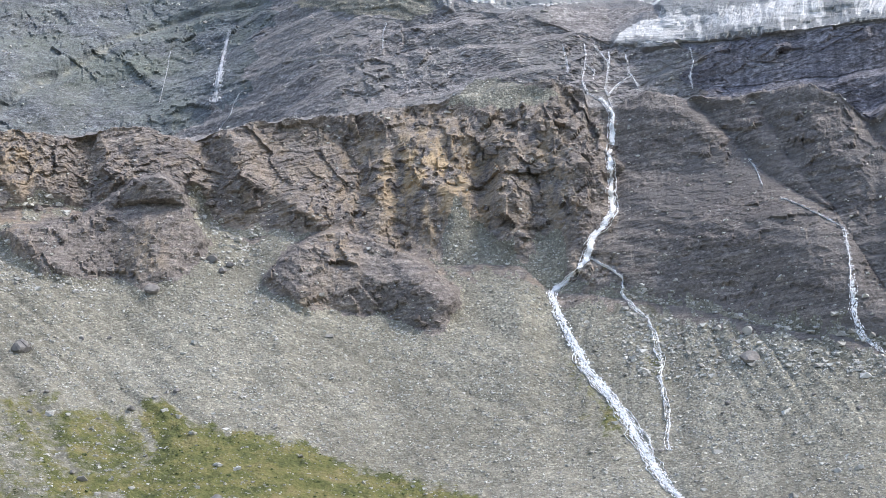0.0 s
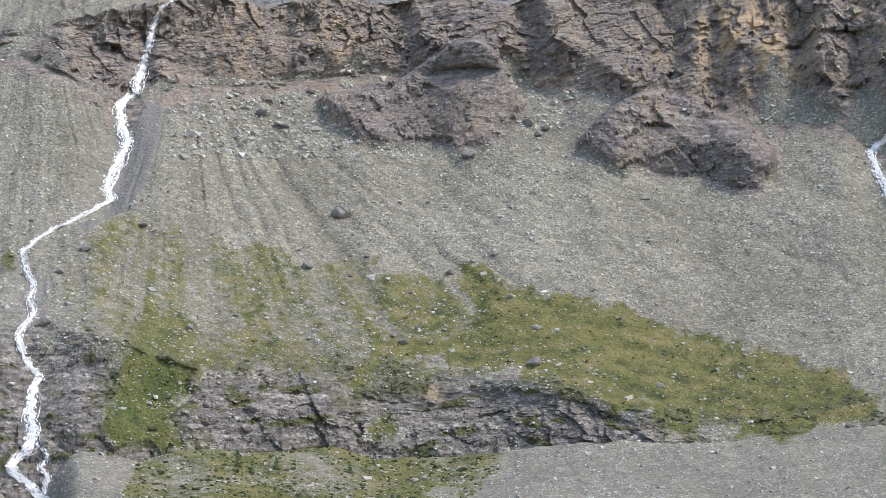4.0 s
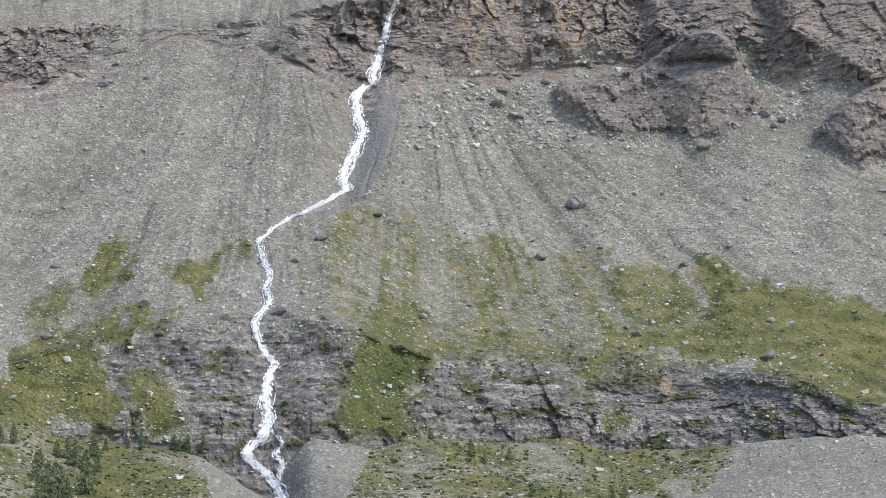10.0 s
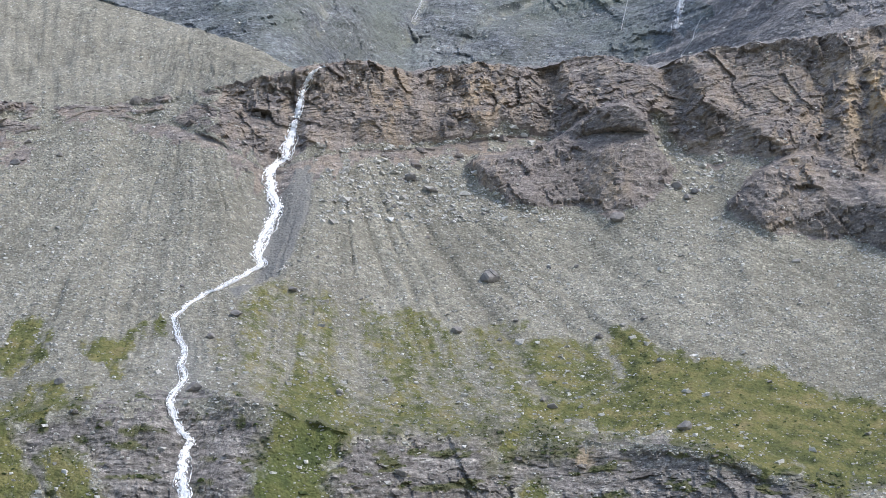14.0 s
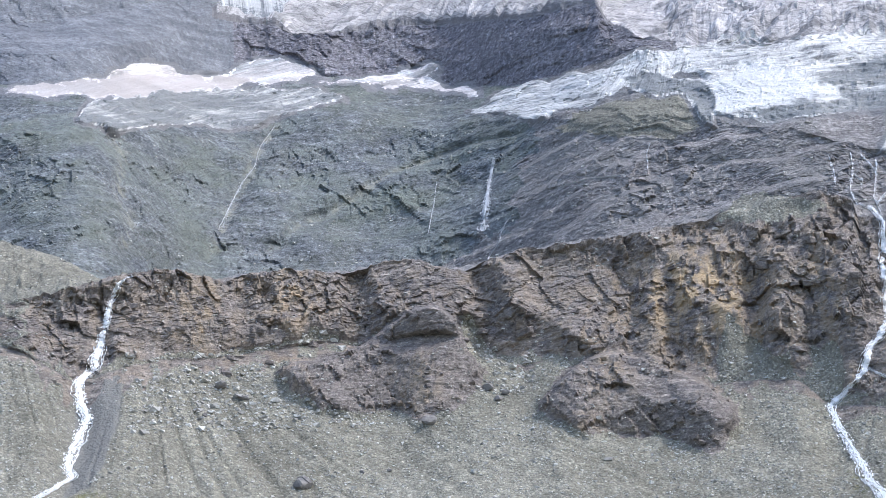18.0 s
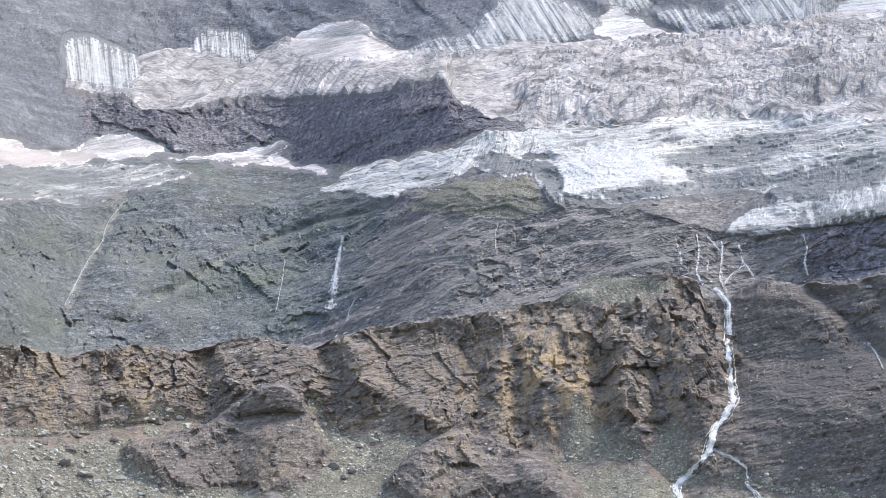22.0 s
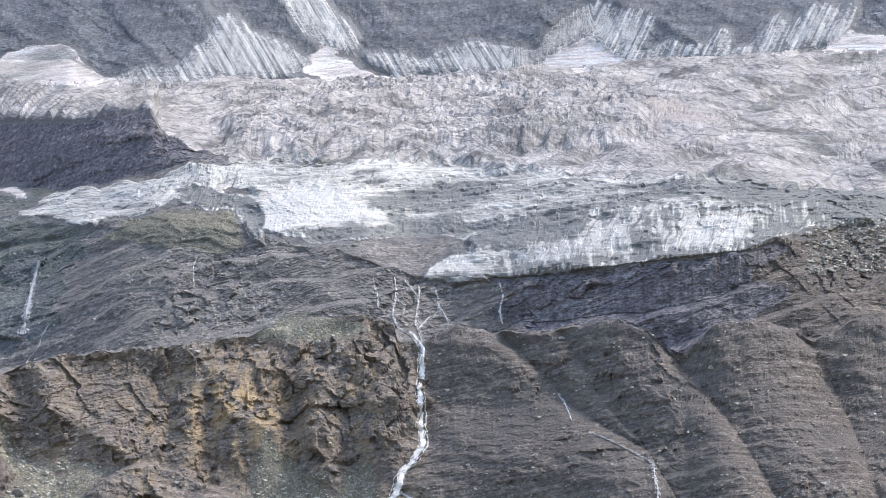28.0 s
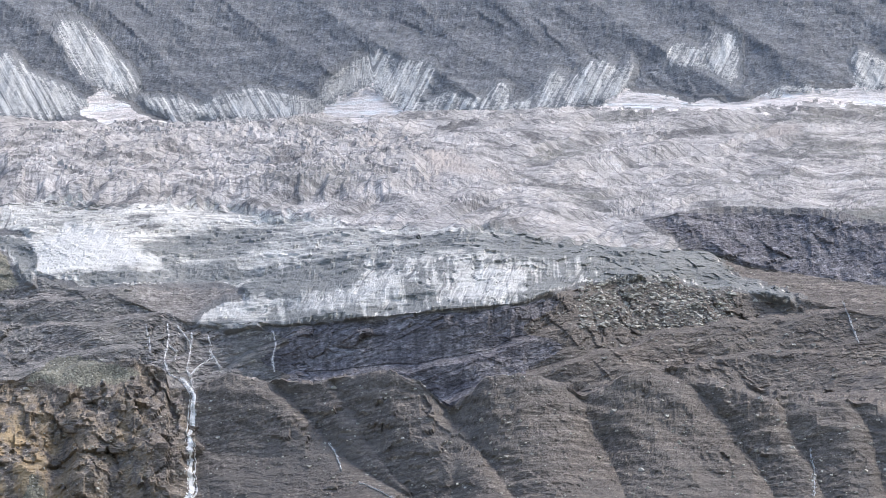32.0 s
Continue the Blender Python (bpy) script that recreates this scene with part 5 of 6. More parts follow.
relief(cover == WALL, lambda x, y, z, a, e: schist(x, y, z, -0.6, 6.0, 1.6, 0.7, 0.2, -0.1) + 0.9 * fbm((x - 0.5 * z) / 9, y / 9, (z + 0.5 * x) / 20, 4, 0.6), OUT)
relief(cover == APRON, lambda x, y, z, a, e: 1.5 * fbm(x / 9, y / 9, z / 60, 3) + 2, OUT)

# whale-backed buttresses: each swells from the gully on its left and breaks off at its right-hand edge
edge_az = [np.interp(-EL, [-p[1] for p in EDGES[k]], [p[0] for p in EDGES[k]]) for k in EDGES]
dome = np.zeros(D.shape, np.float32)
for left, right in zip(edge_az, edge_az[1:]):
    t = (AZG - left) / np.maximum(right - left, 0.2)
    c = (t >= 0) & (t < 1)
    v = np.where(t < 0.66, 1 - (1 - t / 0.66) ** 2, np.clip(1 - ((t - 0.66) / 0.34) ** 2.2, 0, 1))
    dome[c] = (v * np.clip((right - left) / 2.0, 0.35, 1.0))[c]
dome_w = step(AZG, 14.9, 15.4) * seg["cliff"]
OUT += (dome_w * (7.0 * dome - 2.5)).astype(np.float32) * step(sg, 0.0, 0.25)
# dark overhang under the ice above the whale-backs
cover[seg["slab"] & (AZG > 16.7 + 0.3 * np.sin(EL * 9)) & (AZG < 22.4 + 0.4 * np.sin(EL * 7))] = DARK
hang = step(AZG, 16.8, 17.6) * (1 - step(AZG, 22.2, 23.2)) * seg["slab"]
OUT -= (hang * 3.5 * np.sin(np.pi * np.clip(S, 0, 1))[:, None] ** 0.7).astype(np.float32)

# scree: ribs and runnels that spread from the fan heads
def fan(a, e, a0, e0, f):
    th = np.arctan2(a - a0, e0 - e)
    r = np.hypot(a - a0, e0 - e)
    th = th + 0.03 * perlin(a * 0.8, e * 0.8, 0.7)
    n = perlin(th * f, r * 0.25, 1.5) + 0.7 * perlin(th * f * 2.3, r * 0.5, 4.5) + 0.45 * perlin(th * f * 5.1, r * 0.9, 8.5) + 0.4 * perlin(th * f * 10.0, r * 1.4, 2.5)
    runnel = -np.clip(1 - 6 * np.abs(perlin(th * f * 0.8, r * 0.16, 6.5)), 0, 1)
    return n, runnel * (0.3 + 0.7 * step(perlin(th * 3.0, r * 0.12, 5.5), -0.15, 0.15)) * step(r, 1.2, 3.0)


def spread_lines(a, e):
    left, l2 = fan(a, e, -3.7, 14.2, 11.0)
    right, r2 = fan(a, e, -0.9, 13.2, 11.0)
    far, f2 = fan(a, e, 15.5, 13.0, 9.0)
    w1, w2 = step(a, -2.9, -2.0), step(a, 13.0, 14.0)
    return (left * (1 - w1) + right * w1) * (1 - w2) + far * w2, (l2 * (1 - w1) + r2 * w1) * (1 - w2) + f2 * w2


def scree_relief(x, y, z, a, e):
    n, runnel = spread_lines(a, e)
    w = step(e, 6.2, 8.0)
    return w * (0.95 * n + 1.5 * runnel) + 0.9 * fbm(x / 12, y / 12, 0, 3, 0.6) + 0.3 * perlin(x / 2.0, y / 2.0, z / 2)


ribs, runnels = spread_lines(AZG, EL)
rib = np.where(cover == SCREE, np.clip(0.52 + 0.36 * ribs + 0.35 * runnels, 0, 1), 0.5).astype(np.float32)
bend = EL + 0.10 * np.maximum(AZG - 20, 0) + 0.03 * np.maximum(14 - AZG, 0) ** 1.5 + 0.10 * perlin(AZG * 0.5, EL * 1.2, 3.9)
flow_lines = perlin(AZG * 0.7, bend * 8.0, 0.4) + 0.7 * perlin(AZG * 1.6, bend * 19.0, 5.4) + 0.4 * perlin(AZG * 3.0, bend * 40.0, 8.4)
rib = np.where((cover == ICE) | (cover == FRONT), np.clip(0.5 + 0.55 * flow_lines, 0, 1), rib)
rib = np.where(cover == APRON, np.clip(0.45 + 0.6 * comb, 0, 1), rib).astype(np.float32)
turf = np.where(cover == SCREE, np.clip(turf * (1 + 0.55 * ribs * step(EL, 6.0, 7.0)), 0, 1), turf).astype(np.float32)
relief(cover == SCREE, scree_relief, UP)
relief((cover == SCREE) & (turf > 0.4), lambda x, y, z, a, e: 0.9 * fbm(x / 6, y / 6, 3.0, 3, 0.6), UP)
relief(cover == VALLEY, lambda x, y, z, a, e: 1.6 * fbm(x / 30, y / 30, 0, 4, 0.55) * step(np.hypot(x, y), 300, 600) + 0.25 * perlin(x / 2, y / 2, 0) * step(np.hypot(x, y), 5, 100), UP)


def icefall(x, y, z, a, e):
    """Broken seracs in the middle, long curved flow bands elsewhere."""
    w = step(a, 9.5, 12.0) * (1 - step(a, 19.0, 22.0)) * step(e, 17.6, 18.1) * (1 - step(e, 19.0, 19.3))
    u = x + 5 * perlin(x / 18, y / 18, 2.2)
    v = y + 8 * perlin(x / 25, y / 25, 6.2)
    ridge = lambda n: 1 - 2.2 * np.abs(n)
    serac = 2.0 * chips(u + 0.3 * v, v, 7.0, 9.0, 4.0, 1.3, 0.6) + 1.0 * chips(u - 0.3 * v, v, 3.0, 4.5, 9.0, 1.3, 0.6) + 1.5 * ridge(perlin((u + v) / 14, (v - u) / 9, 0.5)) + 0.9 * ridge(perlin((u - v) / 6, (v + 0.5 * u) / 7, 4.5)) + 0.45 * ridge(perlin((u + 0.6 * v) / 3.4, v / 4.2, 9.5))
    bow = v + 0.0008 * (x - 500) ** 2
    flow = 2.6 * ridge(perlin(x / 60, bow / 16, 0.3)) + 1.5 * ridge(perlin((x + 0.4 * y) / 34, (bow - 0.35 * x) / 7, 3.3)) + 1.2 * chips(x + 0.3 * bow, bow - 0.3 * x, 16.0, 6.0, 9.0, 1.2, 0.5) + 0.6 * chips(x, bow, 5.0, 3.0, 6.0, 1.2, 0.5) + 2.0 * fbm(x / 60, y / 60, 1.1, 2)
    swell = 5.0 * fbm((x + 0.3 * y) / 120, (bow - 0.25 * x) / 40, 2.1, 2)
    return w * serac + (1 - 0.7 * w) * flow + swell + (0.12 + 0.2 * w) * fbm(x / 3, y / 3, z / 3, 2)


mound = inside("mound", 0.06)
UP += np.where(cover == ICE, 9.0 * step(mound, -0.02, 0.3), 0).astype(np.float32)
relief(cover == ICE, icefall, UP)
relief(cover == SNOW, lambda x, y, z, a, e: 0.8 * fbm(x / 25, y / 25, 0, 3) + 0.8, UP)


def flutes(x, y, z, a, e):
    """Ice front: swells, upright flutes and thin level bands."""
    u = x + 5 * perlin(x / 24, y / 24, z / 24) + 1.5 * perlin(x / 7, y / 7, z / 7)
    r = 1 - 2.2 * np.abs(perlin(u / 8, y / 50, z / 40))
    k = np.clip(0.3 + 1.5 * perlin(x / 50, y / 50, z / 30), 0, 1)
    return 6.0 * fbm(x / 50, y / 60, z / 24, 2) + k * (1.0 * r + 0.5 * perlin(u / 2.6, y / 30, z / 16)) + (1 - k) * (0.9 * perlin(x / 30 + z / 30, y / 40, z / 3.2) + 0.4 * perlin(x / 14, y / 20, z / 1.5)) + 2.2 * chips(u, z - 0.2 * x, 7.0, 5.0, 7.0, 1.4) + 1.0 * chips(u, z, 3.0, 2.2, 8.0) + 2.5


relief(cover == FRONT, flutes, OUT, 3)
muddy = (inside("dirty_band", 0.12) > 0) | (moraine_band > 0)
relief((cover == FRONT) & muddy, lambda x, y, z, a, e: 1.1 * (1 - 2.2 * np.abs(perlin((x + 0.5 * z) / 45, y / 60, z / 6))) + 0.6 * fbm(x / 8, y / 8, z / 4, 3, 0.65), OUT)

# gullies cut by the streams
def course(name, n=400):
    p = np.array(COURSES[name])
    s = np.concatenate([[0], np.cumsum(np.hypot(*np.diff(p, axis=0).T))])
    t = np.linspace(0, s[-1], n)
    return np.interp(t, s, p[:, 0]), np.interp(t, s, p[:, 1])


def carve(name, e_lo, e_hi, width, depth, into):
    a, e = course(name)
    k = np.argsort(e)
    mid = np.interp(EL, smooth(e[k], 9), smooth(a[k], 9))
    w = depth * np.exp(-((AZG - mid) / width) ** 2) * step(EL, e_lo - 0.4, e_lo + 0.2) * (1 - step(EL, e_hi - 0.2, e_hi + 0.4))
    into -= (w * (AZG < 40)).astype(np.float32)
    return w / depth


grit_shade = np.zeros(D.shape, np.float32)
g1 = carve("stream_a", 9.3, 11.2, 0.5, 8.0, UP)
carve("stream_a", 11.6, 13.3, 0.30, 7.0, OUT)
g3 = carve("stream_a", 4.6, 8.0, 0.4, 1.5, UP)
g4 = carve("stream_a", 1.0, 3.7, 0.6, 3.0, UP)
carve("stream_b", 10.4, 13.2, 0.3, 3.0, OUT)
for n, width, depth in (("gully_a", 0.3, 5.0), ("gully_c", 0.22, 5.0), ("gully_d", 0.22, 5.0)):
    es = [p[1] for p in COURSES[n]]
    pale = carve(n, min(es), max(es), width, depth, OUT)
    # lit streaks on the slabs, painted pale along the gullies through the ochre mask
    ochre = np.where(cover == SLAB, np.maximum(ochre, 0.55 * pale ** 3), ochre).astype(np.float32)
carve("stream_b", 5.5, 9.8, 0.3, 1.5, UP)
# gully bank: fresh grit, with the bank's shade put into the same grey
bank = step(inside("bank_a", 0.04, 3.0), -0.05, 0.05)
rib = np.where(bank > 0.2, 0.5, rib).astype(np.float32)
grit_shade = np.maximum.reduce([0.4 * g1, g3 * 0.7, 0.35 * g4, bank, 0.3 * bare * seg["moraine"]]).astype(np.float32)
turf *= 1 - np.clip(grit_shade * 1.2, 0, 1)
grit_shade = np.where((cover == FRONT) | (cover == ICE), 0.0, grit_shade)
ridge_n = fbm(X / 90, Y / 90, Z / 40, 3)
grit_shade = np.where((cover == SCREE) & (EL > 14.3) & (AZG > 5), np.where(debris, 0.75, 0.15), grit_shade)

dirty = step(inside("dirty_band", 0.12), -0.1, 0.2)
# dirt on the ice; the cave term is shade put into the colour
grit_shade += np.where((cover == FRONT) | (cover == ICE), 0.2 + 0.12 * (cover == FRONT) + 0.55 * ridge_n + 0.4 * dirty + 0.5 * (cover == FRONT) * step(AZG, 13.0, 14.0) * (1 - step(AZG, 15.4, 16.6)) * (1 - step(EL, 15.55, 15.8)) + 0.15 * step(AZG, 20.0, 23.0) + 0.5 * step(AZG, 23.4, 24.4) * (cover == FRONT) + 0.56 * step(moraine_band, -0.05, 0.12) + 0.5 * (AZG < 5.5) * (cover == FRONT) + 0.1 * (cover == FRONT) * step(AZG, 12.5, 14.0) * (1 - step(EL, 17.2, 17.5)) + lower_lobe * (0.4 + 0.12 * (1 - step(AZG, 17.5, 19.0)) - 0.8 * drape - 0.4 * step(AZG, 19.5, 21.5) * (1 - step(AZG, 23.8, 24.8)))  - 0.6 * step(clean, -0.06, 0.16) * (1 - step(cave, -0.05, 0.05)) + 1.1 * step(cave, -0.02, 0.1), 0)
grit_shade += np.where((cover == SNOW) & (AZG < 9), 0.42 + 0.5 * ridge_n, 0)
grit_shade += np.where(cover == APRON, 0.1 + 0.4 * ridge_n, 0)
grit_shade = grit_shade.astype(np.float32)

flush = (cover == SCREE) & seg["lower"]
even = OUT.copy()
for ax in (0, 1):
    even = sum(np.roll(even, k, ax) for k in range(-10, 11)) / 21
OUT = np.where(flush, even, OUT)

D2 = D - OUT
Z2 = Z + UP
X, Y, Z = D2 * SA, D2 * CA, Z2
P = np.stack([X, Y, Z], -1).astype(np.float32)
EL2 = np.degrees(np.arctan2(Z - EYE_Z, D2))
CREST = np.maximum.accumulate(EL2[:, :NF], axis=0)


def ground_at(az, el):
    """The place on the mountainside at a bearing and height angle, first met from the valley."""
    f = np.clip((az - FINE[0]) / (FINE[1] - FINE[0]), 0, NF - 1.001)
    i = int(f)
    f -= i
    pts = []
    for c in (i, i + 1):
        r = int(np.clip(np.searchsorted(CREST[:, c], el), 1, NR - 1))
        e0, e1 = EL2[r - 1, c], EL2[r, c]
        w = np.clip((el - e0) / (e1 - e0), 0, 1) if e1 > e0 + 1e-6 else 1.0
        d = D2[r - 1, c] * (1 - w) + D2[r, c] * w
        pts.append(d)
    d = min(pts) if abs(pts[0] - pts[1]) > 12 else pts[0] * (1 - f) + pts[1] * f
    b = radians(az)
    return Vector((d * math.sin(b), d * math.cos(b), EYE_Z + d * math.tan(radians(el))))


def link_mesh(name, co, faces, mat, smooth_faces, masks=None):
    me = bpy.data.meshes.new(name)
    me.vertices.add(len(co))
    me.vertices.foreach_set("co", np.ascontiguousarray(co, np.float32).ravel())
    k = faces.shape[1]
    me.loops.add(faces.size)
    me.loops.foreach_set("vertex_index", faces.ravel().astype(np.int32))
    me.polygons.add(len(faces))
    me.polygons.foreach_set("loop_start", np.arange(0, faces.size, k, dtype=np.int32))
    me.polygons.foreach_set("loop_total", np.full(len(faces), k, np.int32))
    me.polygons.foreach_set("use_smooth", np.full(len(faces), smooth_faces))
    for key, v in (masks or {}).items():
        me.attributes.new(key, "FLOAT", "POINT").data.foreach_set("value", np.ascontiguousarray(v, np.float32))
    me.update()
    me.materials.append(mat)
    return new(name, me)


# ice and snow thin out raggedly over the rock at their edges
ICY = [ICE, FRONT, SNOW, APRON]
edge = soft_mask(np.isin(cover, ICY), 9)
skin = cover.copy()
for _ in range(4):
    for ax, k in ((0, 1), (0, -1), (1, 1), (1, -1)):
        near_c = np.roll(skin, k, ax)
        take = ~np.isin(skin, ICY) & np.isin(near_c, ICY) & (edge > 0.1)
        skin[take] = near_c[take]
fu, fv = AZG * 1.1 + 0.5 * EL, bend * 6.0
gu = 0.9 * perlin(AZG * 4.0, EL * 4.0, 2.2) + AZG * 8.5 - 4.5 * (EL - 16.0) - 3.5 * np.clip(11.0 - AZG, 0, 2) * (EL - 16.0)
gv = EL * 1.6
on_apron = (skin == APRON)
gu = np.where(on_apron, AZG * 9.0 + tilt * EL * 5.4, gu)
gv = np.where(on_apron, EL * 0.5, gv)
fu, fv = np.where(on_apron, EL * 0.5, fu), np.where(on_apron, gu * 0.8, fv)
sheet = np.full(D.shape, 0.12, np.float32)
for n in PATCHES:
    if n[:5] == "apron":
        sheet = np.maximum(sheet, inside(n, 0.05, 3.5))
edge = np.where(on_apron, np.minimum(edge, 0.4 + 0.8 * np.clip(sheet, 0, 0.4)), edge).astype(np.float32)
flute = step(AZG, 9.0, 9.4) * (1 - step(AZG, 10.9, 11.6)) + lower_lobe * (1 - step(AZG, 24.0, 25.0)) + 0.7 * np.exp(-((AZG - 12.2) / 0.5) ** 2 - ((EL - 15.75) / 0.35) ** 2)
flute = np.where(skin == FRONT, np.clip(flute, 0, 1), np.where(on_apron, 1.0, 0.0))

IDX = np.arange(NR * NC).reshape(NR, NC)
NEXT = np.roll(IDX, -1, 1)
quads = np.stack([IDX[:-1], NEXT[:-1], NEXT[1:], IDX[1:]], -1)
qcover = skin[:-1]


def surface(name, label, category, mat, which, flat):
    m = np.isin(qcover, which) if not isinstance(which, np.ndarray) else which
    q = quads[m]
    used, inv = np.unique(q, return_inverse=True)
    masks = {"grass": turf.ravel()[used], "grit_shade": grit_shade.ravel()[used], "ochre": ochre.ravel()[used], "lush": lush.ravel()[used], "rib": rib.ravel()[used]}
    if mat in (M_ICE, M_FRONT, M_APRON, M_SNOW):
        for key, v in (("edge", edge), ("fu", fu), ("fv", fv), ("gu", gu), ("gv", gv), ("flute", flute)):
            masks[key] = v.ravel()[used]
    ob = link_mesh(name, P.reshape(-1, 3)[used], inv.reshape(q.shape), mat, not flat, masks)
    return tagged(ob, label, category, kind="structure")


qa = AZG[:-1]
ground = surface("ground", "grey scree fans and alpine turf on the valley side", "ground", M_GROUND, [VALLEY, SCREE], False)
surface("lower_cliff", "grey bedded gneiss step with turf ledges above the moraine", "cliff", M_LOWER, [LOWER], True)
fall_line = 14.93 + 0.15 * np.sin(EL[:-1] * 5.0) + 0.1 * np.sin(EL[:-1] * 13.0)
surface("main_cliff", "brown schist cliff band with ochre faces above the scree", "cliff", M_CLIFF, (qcover == CLIFF) & (qa < fall_line), True)
surface("whaleback_cliff", "brown whale-backed rock buttresses split by gullies", "cliff", M_WHALE, (qcover == CLIFF) & (qa >= fall_line), True)
surface("rock_outcrop_1", "dark jointed outcrop standing out of the scree", "outcrop", M_CLIFF, (qcover == OUTCROP) & (qa < 7.1), True)
surface("rock_outcrop_2", "dark broken outcrop below the ochre cliff", "outcrop", M_CLIFF, (qcover == OUTCROP) & (qa >= 7.1), True)
surface("slab_wall", "blue-grey ice-worn rock slabs below the glacier", "rock slabs", M_SLAB, [SLAB], True)
surface("ledge_wall", "brown thin-bedded rock ledges between cliff and ice", "rock slabs", M_LEDGE, (qcover == LEDGE) & (qa < 16.8), True)
surface("shoulder_wall", "brown rounded rock shoulders below the glacier edge", "rock slabs", M_WHALE, (qcover == LEDGE) & (qa >= 16.8), True)
surface("upper_cliff", "dark wet rock step under the ice edge", "cliff", M_DARK, [DARK], True)
surface("glacier", "broken grey-white glacier with seracs and flow bands", "glacier", M_ICE, [ICE], True)
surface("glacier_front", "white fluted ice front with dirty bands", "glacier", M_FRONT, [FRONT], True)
surface("ice_apron", "pale streaked ice clinging to the foot of the face", "ice", M_APRON, [APRON], True)
surface("snow_bank", "old pinkish snow along the foot of the face", "snow", M_SNOW, [SNOW], False)
surface("mountain_wall", "blue-grey rock face towering over the glacier", "mountain", M_WALL, [WALL], True)

# ---- water: braided white strands over the rock ----
def strands(name, label, width, count, wander, seed, taper=1.0, lift=0.5, group="meltwater streams", lo=0.25, hi=0.7):
    """A stream of several strands that split and join; width in metres along the course (start, middle, end)."""
    r = np.random.RandomState(seed)
    p = np.array(COURSES[name])
    s = np.concatenate([[0], np.cumsum(np.hypot(*np.diff(p, axis=0).T))])
    n = max(8, int(s[-1] / 0.035))
    t = np.linspace(0, s[-1], n)
    a0, e0 = np.interp(t, s, p[:, 0]), np.interp(t, s, p[:, 1])
    if n > 24:
        a0, e0 = smooth(a0, 3), smooth(e0, 3)
    wind = 0.045 if name[:6] == "stream" else 0.015
    a0 = a0 + wind * (perlin(t * 4.0, seed + 0.5, 1.7) + 0.6 * perlin(t * 10.0, seed + 0.5, 4.7)) * np.clip(t * 4, 0, 1)
    u = t / s[-1]
    wide = np.interp(u, np.linspace(0, 1, len(width)), width)
    base = [ground_at(a, e) for a, e in zip(a0, e0)]
    dist = np.array([math.hypot(v.x, v.y) for v in base])
    co, faces = [], []
    few = 1 if name[0] == "f" and name != "fall_c" else min(count, 5)
    for k in range(few):
        core = k == 0 and count > 3
        ph = r.uniform(0, 100)
        side = (1.2 * perlin(t * 1.6 + ph, ph, 0.5) + 0.2 * perlin(t * 5.0 + ph, ph, 3.5)) * wander * (0.0 if count == 1 else 1.0)
        side = np.clip(side, -1, 1) * wide * 0.65
        w = 1.5 * wide * (lo + (hi - lo) * np.clip(0.5 + perlin(t * 3.0 + ph, 9.1, ph), 0, 1)) / (1 + 0.33 * (count - 1))
        w *= np.clip(0.6 + 0.9 * perlin(t * 12 + ph, 1.1, 2.2), 0.15, 1.2)
        if core:                                    # the main body of the water, ragged along its edges
            side, w = side * 0.3, wide * np.clip(0.42 + 0.45 * perlin(t * 4.0 + ph, 2.1, 0.4), 0.15, 0.9) * (0.7 + 0.6 * r.rand(n)) * np.where(e0 < 10.6, 0.5, 1.0)
        else:
            w = w * (0.2 + 0.7 * r.rand(n)) * (0.5 if name[0] == "f" else 0.8)
            side = side + wide * 0.03 * r.randn(n)
        if name[:3] == "fan":                       # broken drops rather than one thread
            w = w * np.clip(0.9 + 2.6 * perlin(t * 22.0 + ph, 4.1, ph), 0.08, 1.7)
        off = np.degrees(side / dist)
        first = len(co)
        for i in range(n):
            q = ground_at(a0[i] + off[i], e0[i])
            b = radians(a0[i])
            right = Vector((math.cos(b), -math.sin(b), 0))
            near = Vector((-math.sin(b), -math.cos(b), 0.35)).normalized()
            h = lift + 0.25 * r.rand()
            for c, hh in ((-0.5, -0.3), (-0.22, 1.0), (0.22, 1.0), (0.5, -0.3)):
                co.append(q + right * (c * w[i]) + near * (h * hh + 0.12 * r.rand()))
        for i in range(n - 1):
            for c in range(3):
                v = first + i * 4 + c
                faces.append((v, v + 1, v + 5, v + 4))
    # foam and spray: small flecks along the flow, thickest in the middle
    thick = 24 if count > 6 else 15 if name[:3] == "fan" else 9
    for _ in range(n * thick):
        i = r.randint(n - 1)
        b = radians(a0[i])
        right = Vector((math.cos(b), -math.sin(b), 0))
        flow = (base[i + 1] - base[i]).normalized()
        if abs(flow.z) < 0.25:
            flow = (flow + Vector((0, 0, -0.5))).normalized()
        side_m = float(np.clip(r.randn(), -2.4, 2.4)) * wide[i] * 0.2
        q = ground_at(a0[i] + math.degrees(side_m / dist[i]), e0[i] + (r.rand() - 0.5) * 0.05)
        q = q + Vector((-math.sin(b), -math.cos(b), 0.5)) * (0.25 + 0.5 * r.rand())
        half = (0.1 + 0.3 * r.rand() ** 2) * float(np.clip(wide[i] / 4.5, 0.42, 1.0))
        long = half * (1.2 + 2.4 * r.rand())
        tip = Vector((0, 0, 0.5 * half))
        first = len(co)
        co += [q - flow * long, q + right * half + tip, q + flow * long, q - right * half + tip]
        faces.append((first, first + 1, first + 2, first + 3))
    ob = link_mesh("water_" + name, np.array([tuple(v) for v in co]), np.array(faces), M_VEIL if name[:6] in ("fall_c", "fall_d", "fall_g", "fall_h", "fall_i", "fall_j", "fall_k", "fall_l") else M_WATER, False)
    ob.name = "waterfall" if name[0] == "f" else "stream"
